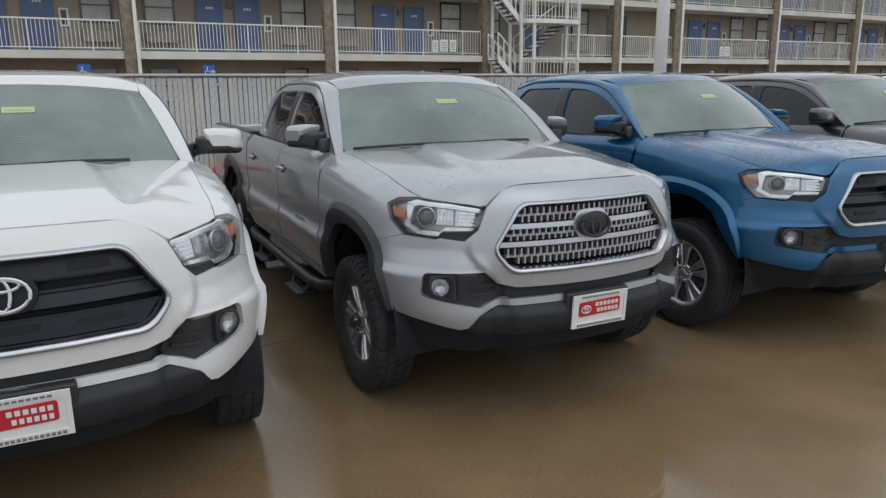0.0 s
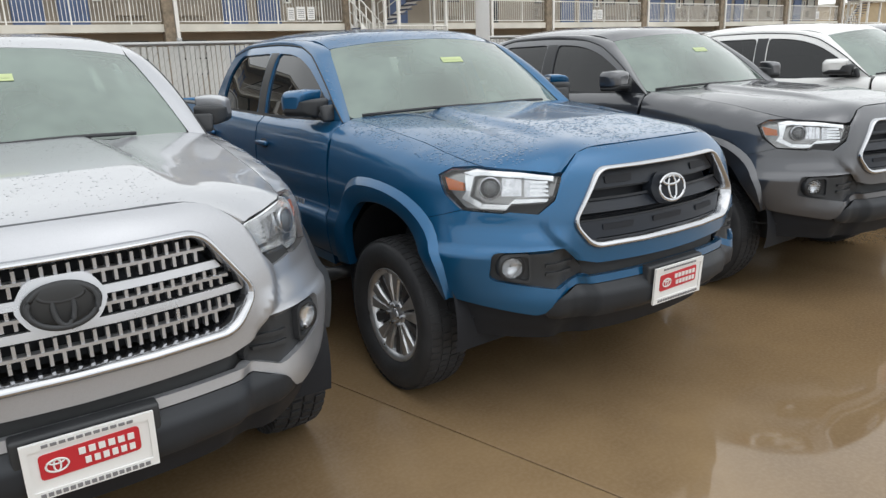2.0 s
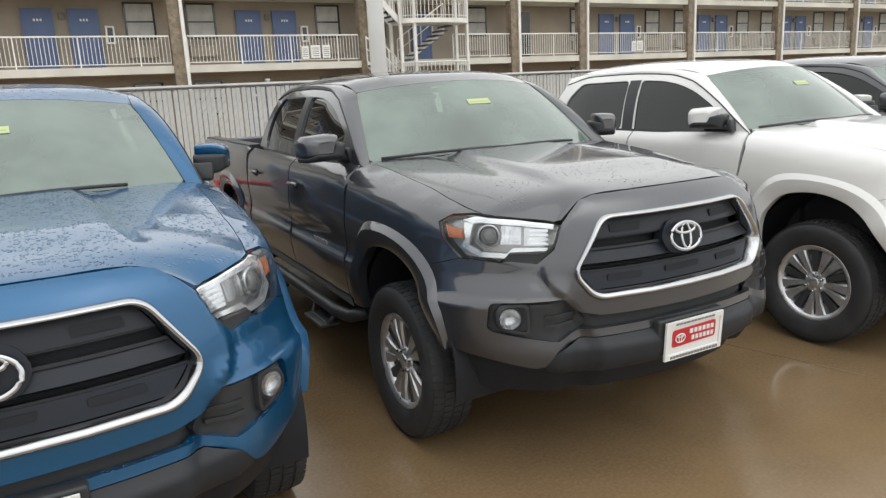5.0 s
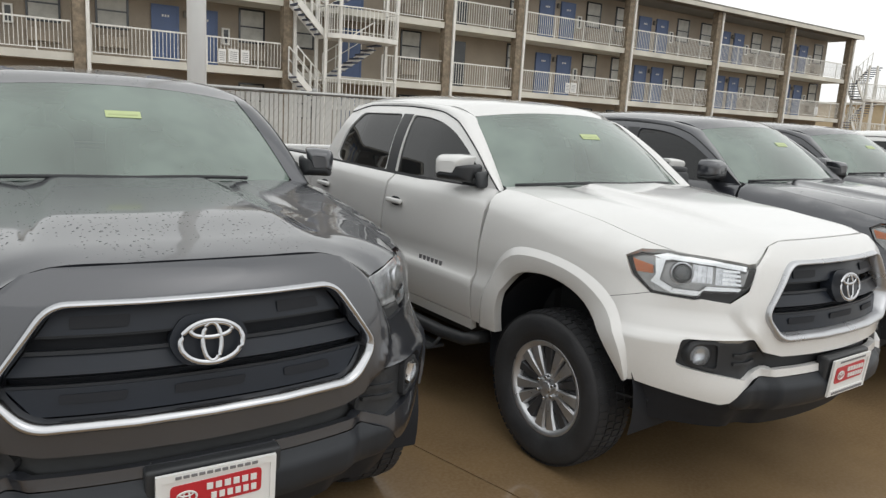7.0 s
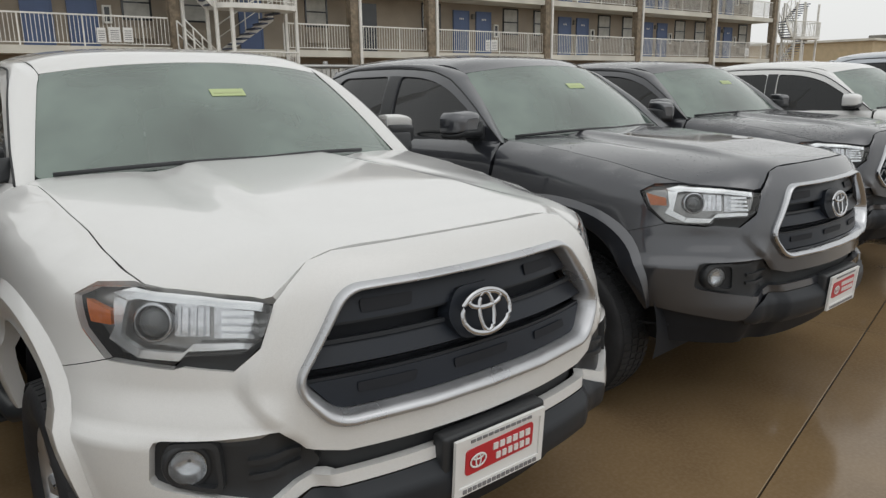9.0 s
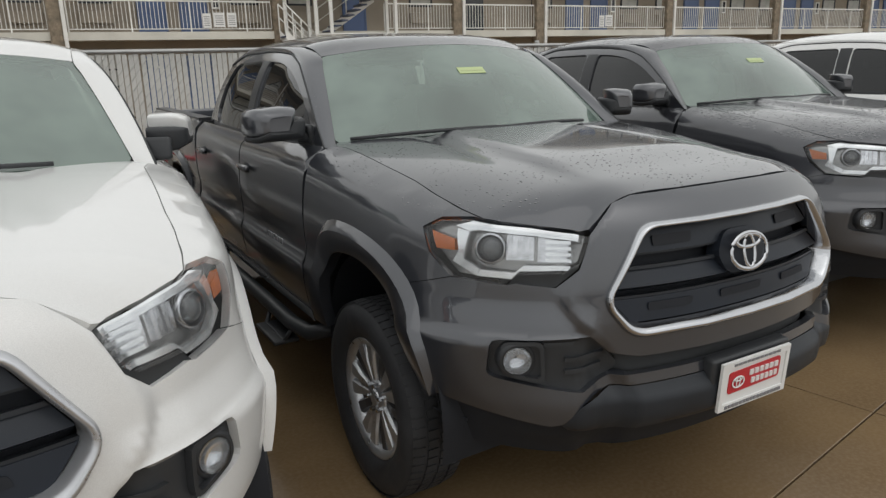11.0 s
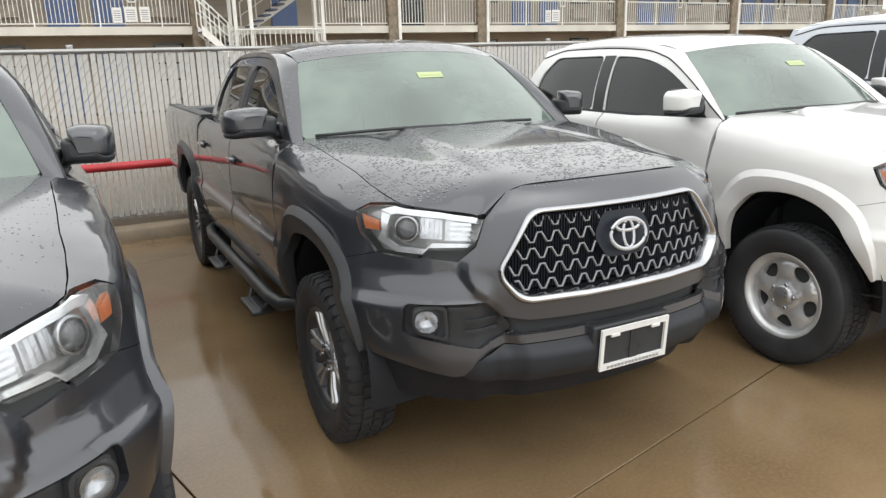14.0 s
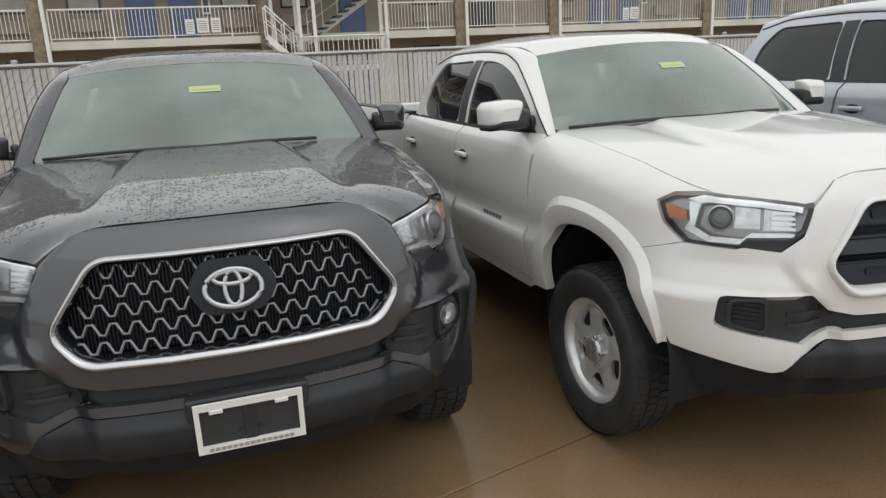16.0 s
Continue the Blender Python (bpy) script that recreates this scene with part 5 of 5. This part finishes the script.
# ---- red pipe rail ----
rail = thing("guard_rail", pose(0, 5.97, 0), "red painted steel pipe guard rail", "guard rail")
part("rail_pipe", mesh_of("rail_pipe", *tube_data([(-12, 0, .69), (14, 0, .69), (40, 0, .69)], .04, 12)), RED_PIPE, rail)
for x in np.arange(-11.2, 40, 2.985):
    part("rail_post", kept("rpost", lambda: mesh_of("rail_post", *tube_data([(0, .015, 0.06), (0, .015, .66)], .05, 12))), RED_PIPE, rail, m=pose(x + .02, 0, 0))

# ---- white lamp pole ----
pole = thing("lamp_pole", pose(9.15, 6.15, 0), "tall white painted square-based lamp pole", "lamp pole")
part("pole", mesh_of("pole", *tube_data([(0, 0, .1), (0, 0, 4), (0, 0, 9)], .098, 20)), POLE_WHITE, pole)
part("pole_base", rbox("pole_base", .36, .30, .3, .03), KERB, pole, m=pose(0, 0, .2))

# ---- two-gallery motel ----
X0, X1, YF, YW = -12.0, 58.0, 25.28, 26.95
DECKS = ((2.62, 2.84), (5.27, 5.49))
COLS = [-11.2, -4.0, 3.2, 10.43, 17.6, 24.9, 28.87, 36.15, 43.4, 50.65, 57.9]
motel = thing("motel", pose(0, 0, 0), "three-storey tan motel with white railings and blue doors", "motel")
part("wall", boxes("wall", [(X0, X1, YW, YW + 8, 0, 8.3)]), TAN_WALL, motel, "tan stucco wall")
part("roof", boxes("roof", [(X0 - .5, X1 + .5, YF - .5, YW + 8.5, 8.25, 8.52), (X0 - .3, X1 + .3, YF, YW + 8.2, 8.15, 8.25)]), ROOF_GREY, motel, "dark flat roof edge")
part("fascia_board", boxes("fascia_board", [(X0 - .5, X1 + .5, YF - .56, YF - .5, 8.2, 8.42)]), OFF_WHITE, motel)
for z0, z1 in DECKS:
    part("gallery_deck", boxes("gallery_deck", [(X0, X1, YF - .05, YW, z0, z1), (X0, X1, YF - .11, YF - .05, z0 - .02, z1 + .02)]), OFF_WHITE, motel, "off-white gallery slab")
col_mesh = boxes("column", [(-.30, .06, YF - .18, YF + .2, 0, 8.2)])
post_mesh = boxes("white_post", [(.085, .20, YF - .24, YF - .12, 0, 8.2)])
for x in COLS:
    part("column", col_mesh, STONE, motel, "brown stone-clad column", pose(x, 0, 0))
    part("white_post", post_mesh, WHITE_IRON, motel, m=pose(x, 0, 0))


def railing_data(w, y):
    bits = [box_data(.25, w - .35, y - .03, y + .03, 1.0, 1.05), box_data(.25, w - .35, y - .015, y + .015, .1, .13)]
    n = int((w - .6) / .125)
    for i in range(n + 1):
        x = .25 + (w - .6) * i / n
        t = .022 if i % 15 == 0 else .009
        bits.append(box_data(x - t, x + t, y - t, y + t, 0 if t > .02 else .12, 1.0))
    return join_data(bits)


def window_data(glassy):
    if glassy:
        return boxes("pane", [(.05, .95, -.01, .01, .05, 1.25)])
    return boxes("window_frame", [(0, 1, -.04, .03, 0, .06), (0, 1, -.04, .03, 1.24, 1.3), (0, .06, -.04, .03, .06, 1.24), (.94, 1, -.04, .03, .06, 1.24), (.06, .94, -.035, .02, .60, .64)])


W_PANE, W_FRAME = window_data(True), window_data(False)
W_CURT = boxes("curtain", [(.07, .93, -.016, -.012, .65, 1.23), (.07, .93, -.016, -.012, .07, .59)])
D_LEAF = boxes("door", [(0, .84, -.05, .02, 0, 2.03)])
D_FRAME = boxes("door_frame", [(-.07, 0, -.07, .03, 0, 2.1), (.84, .91, -.07, .03, 0, 2.1), (0, .84, -.07, .03, 2.03, 2.1)])
D_PLATE = boxes("number_print", [(.3, .36, -.056, -.05, 1.68, 1.76), (.40, .46, -.056, -.05, 1.68, 1.76), (.50, .56, -.056, -.05, 1.68, 1.76)])
LAMP_BODY = rbox("wall_lamp", .2, .14, .24, .03, 1)
CASE_FRAME = boxes("extinguisher_case", [(-.15, .15, -.12, 0, 0, .06), (-.15, .15, -.12, 0, .56, .62), (-.15, -.09, -.12, 0, .06, .56), (.09, .15, -.12, 0, .06, .56)])
CASE_PANE = boxes("pane", [(-.09, .09, -.1, -.09, .06, .56)])
AC = rbox("wall_unit", 1.05, .3, .42, .02, 1)


def add_window(x, z, w=1.0):
    f = part("window", W_FRAME, ROOM_DARK, motel, "", pose(x, YW - .02, z) @ Matrix.Diagonal((w, 1, 1, 1)))
    part("pane", W_PANE, ROOM_DARK, f, "dark window pane")
    part("curtain", W_CURT, CURTAIN, f)
    part("wall_unit", AC, TAN_WALL, motel, "", pose(x + .5 * w, YW - .1, z - .45))


def add_door(x, z):
    d = part("door", D_LEAF, BLUE_DOOR, motel, "blue painted room door", pose(x, YW - .02, z))
    part("door_frame", D_FRAME, BLUE_DOOR, d)
    part("number_print", D_PLATE, SIGN_WHITE, d)


for a, b in zip(COLS, COLS[1:]):
    w = b - a
    for lev, (z0, z1) in enumerate(DECKS):
        stair_bay = abs(a - 17.6) < .1
        if not stair_bay:
            part("railing", kept(("railing", round(w, 2)), lambda: mesh_of("railing", *railing_data(w, YF - .02), smooth=False)), WHITE_IRON, motel, "white iron balcony railing", pose(a, 0, z1))
        else:
            part("railing", kept("railing_half", lambda: mesh_of("railing", *railing_data(3.6, YF - .02), smooth=False)), WHITE_IRON, motel, "white iron balcony railing", pose(b - 3.6 + .1, 0, z1))
    for z in (0, DECKS[0][1], DECKS[1][1]):
        if w > 5:
            if stair_bay:
                add_window(a + .7, z + 1.05)
                add_window(a + 5.85, z + 1.05, 1.05)
                add_door(a + 3.0, z)
            else:
                add_window(a + .62, z + 1.05, 1.1)
                add_door(a + 2.55, z)
                add_door(a + 3.98, z)
                add_window(a + 5.72, z + 1.05, 1.05)
                part("wall_lamp", LAMP_BODY, ROOF_GREY, motel, "small dark wall lamp", pose(a + 3.72, YW - .07, z + 1.85))
                if z:
                    c = part("extinguisher_case", CASE_FRAME, WHITE_IRON, motel, "white framed wall case", pose(a + 5.2, YW, z + .9))
                    part("pane", CASE_PANE, ROOM_DARK, c)
        else:
            # flat dark panel: the passage's shade as colour, no opening is cut
            part("passage", boxes("passage", [(a + .8, a + 2.1, YW - .02, YW + .03, z, z + 2.15)]), ROOM_DARK, motel, "flat dark panel for the shade in a stair passage")
# notice boards tied to the railings
for x, z, s in ((15.0, 3.17, .28), (15.42, 3.20, .38), (15.85, 3.2, .32), (32.1, 3.18, .3), (32.5, 3.2, .4), (54.7, 3.2, .45)):
    b = tagged(part("notice_board", rbox("notice_board", s, .015, .48, .004, 1), SIGN_WHITE, m=pose(x, YF - .085, z + .05)), "white notice board tied to the balcony railing", "sign", "railing notices")
    part("notice_print", boxes("notice_print", [(-s * .35, s * .35, -.012, -.009, -.16 + k * .07, -.14 + k * .07) for k in range(5)]), PLATE_GREY, b)

# white outside stair with a rounded landing
def landing_data(z):
    n = 14
    rim = [(3.05, 1.5), (0, 1.5)] + [(1.52 - 1.52 * math.cos(math.pi * i / n), .55 - .55 * math.sin(math.pi * i / n)) for i in range(n + 1)]
    k = len(rim)
    V = [(x, y, z + dz) for dz in (0, .17) for x, y in rim]
    F = [tuple(range(k)), tuple(range(2 * k - 1, k - 1, -1))] + [(i, k + i, k + (i + 1) % k, (i + 1) % k) for i in range(k)]
    return V, F


def landing_line():
    n = 26
    arc = [(1.52 - 1.5 * math.cos(math.pi * i / n), .55 - .53 * math.sin(math.pi * i / n)) for i in range(n + 1)]
    return [(.02, 1.4), (.02, 1.1), (.02, .8)] + arc + [(3.02, .8), (3.02, 1.1), (3.02, 1.4)]


def add_stringer(stair, x0, z0, x1, z1, y):
    """One sloping side plate with its two pipes and uprights."""
    V = [(x0, y, z0 - .25), (x1, y, z1 - .25), (x1, y, z1 + .05), (x0, y, z0 + .05), (x0, y + .06, z0 - .25), (x1, y + .06, z1 - .25), (x1, y + .06, z1 + .05), (x0, y + .06, z0 + .05)]
    st = part("stringer", mesh_of("stringer", V, [(0, 1, 2, 3), (7, 6, 5, 4), (3, 2, 6, 7), (0, 4, 5, 1)], smooth=False), WHITE_IRON, stair)
    part("handrail", mesh_of("handrail", *tube_data([(x0, y + .03, z0 + .95), (x1, y + .03, z1 + .95)], .028, 6)), WHITE_IRON, st)
    part("middle_rail", mesh_of("middle_rail", *tube_data([(x0, y + .03, z0 + .5), (x1, y + .03, z1 + .5)], .018, 6)), WHITE_IRON, st)
    for k in range(5):
        part("upright", kept("upright", lambda: boxes("upright", [(-.02, .02, -.02, .02, 0, .95)])), WHITE_IRON, st, m=pose(x0 + (x1 - x0) * k / 4, y + .03, z0 + (z1 - z0) * k / 4))


def add_flight(stair, name, x0, z0, x1, z1, y0, y1, n=8):
    w = abs(x1 - x0) / n * .5
    for i in range(n):
        part("tread", kept((name, "tread"), lambda: boxes("tread", [(-w, w, y0, y1, -.05, 0)])), STEP_DARK, stair, "dark blue-grey stair tread", pose(x0 + (x1 - x0) * (i + .5) / n, 0, z0 + (z1 - z0) * (i + 1) / n))


stair = thing("outside_stair", pose(18.55, 23.4, 0), "white steel outside stair with rounded landings and dark treads", "staircase", "motel stairs")
for z in (1.52, 4.17):
    part("landing", mesh_of("landing", *landing_data(z), smooth=False), WHITE_IRON, stair, "white rounded landing")
    line = landing_line()
    lr = part("landing_railing", mesh_of("landing_railing", *tube_data([(x, y, z + 1.16) for x, y in line], .028, 6)), WHITE_IRON, stair, "curved white railing")
    part("bottom_rail", mesh_of("bottom_rail", *tube_data([(x, y, z + .28) for x, y in line], .015, 6)), WHITE_IRON, lr)
    for x, y in line:
        part("baluster", kept("baluster", lambda: boxes("baluster", [(-.011, .011, -.011, .011, .17, 1.15)])), WHITE_IRON, lr, m=pose(x, y, z))
    add_flight(stair, "main", .55, z + 1.15, 2.6, z + (2.63 if z < 2 else 2.5), 1.0, 1.85)
    add_stringer(stair, .45, z + 1.2, 2.7, z + 2.65, 1.86)
    add_flight(stair, "side", -1.1, z + 1.3, .05, z + .17, .75, 1.5, 7)
    for y in (.7, 1.5):
        add_stringer(stair, -1.1, z + 1.3, .05, z + .17, y)
for x, y in ((.0, .62), (3.05, .62), (.0, 1.5), (3.05, 1.5), (.45, .3)):
    part("stair_post", kept("spost", lambda: boxes("stair_post", [(-.055, .055, -.055, .055, 0, 6.6)])), WHITE_IRON, stair, m=pose(x, y, 0))
copy_thing(stair, pose(59.4, 23.9, 0))

# disabled parking sign in front of the motel
sg = thing("parking_sign", pose(5.32, 23.2, 0), "small blue parking sign on a thin post", "sign", "parking signs")
part("sign_post", mesh_of("sign_post", *tube_data([(0, 0, 0), (0, 0, 2.3)], .025, 8)), GALV, sg)
part("sign_plate", boxes("sign_plate", [(-.19, .19, -.035, -.025, 1.95, 2.35)]), BLUE_SIGN, sg)
part("sign_symbol", mesh_of("sign_symbol", *join_data([tube_data([(-.04 + .085 * math.cos(q), -.038, 2.09 + .085 * math.sin(q)) for q in np.linspace(2.0, 6.1, 14)], .011, 6), tube_data([(-.05, -.038, 2.28), (-.045, -.038, 2.13), (.05, -.038, 2.13), (.09, -.038, 2.02)], .014, 6)])), SIGN_WHITE, sg, "white wheelchair sign")
copy_thing(sg, pose(1.52, 23.2, 0))

# far tan building
far = thing("far_building", pose(0, 0, 0), "low tan warehouse far beyond the motel", "building")
part("wall", boxes("wall", [(152, 215, 58, 90, 0, 8.0)]), TAN_BLDG, far)
part("roof", boxes("roof", [(151.5, 215.5, 57.5, 90.5, 8.0, 8.4)]), OFF_WHITE, far)
part("roof_unit", rbox("roof_unit", 5, 4, 1.6, .1, 1), ROOF_GREY, far, m=pose(176, 66, 9.2))


# ---- the parked pickups ----
def spot(i):
    x, y, a = TRUCKS[i]
    return pose(x, y, 0, 0, 0, a)


add_truck(spot(0), P_WHITE, "white double-cab pickup with a dark barred grille", dz=0.0, reach=1.0)
add_truck(spot(1), P_SILVER, "wet silver double-cab pickup with black arch flares and mesh grille", grille="mesh", flare=PLASTIC, wheel="trail", dz=.004, fold=58)
add_truck(spot(2), P_BLUE, "bright blue double-cab pickup beaded with rain", dz=.002, fold=66)
add_truck(spot(3), P_GREY, "dark grey double-cab pickup with chrome-edged barred grille", dz=-.003)
add_truck(spot(4), P_WHITE, "white double-cab pickup with alloy wheels and side steps", surround=SATIN, dz=.03, fold=70)
add_truck(spot(5), P_GREY, "wet dark grey double-cab pickup with dealer plate", dz=.006)
add_truck(spot(6), P_GREY_WET, "dark grey off-road pickup with zigzag grille and empty plate frame", grille="weave", flare=PLASTIC, wheel="trail", plate="frame")
add_truck(spot(7), P_WHITE, "plain white pickup with silver steel wheels", surround=P_WHITE, wheel="steel", lamp=False, steps=False)
add_truck(pose(20.0, -.45, 0, 0, 0, 0) @ Matrix.Scale(1.09, 4), P_STEEL, "tall steel-blue crew-cab pickup with dark windows", cap=PLASTIC)
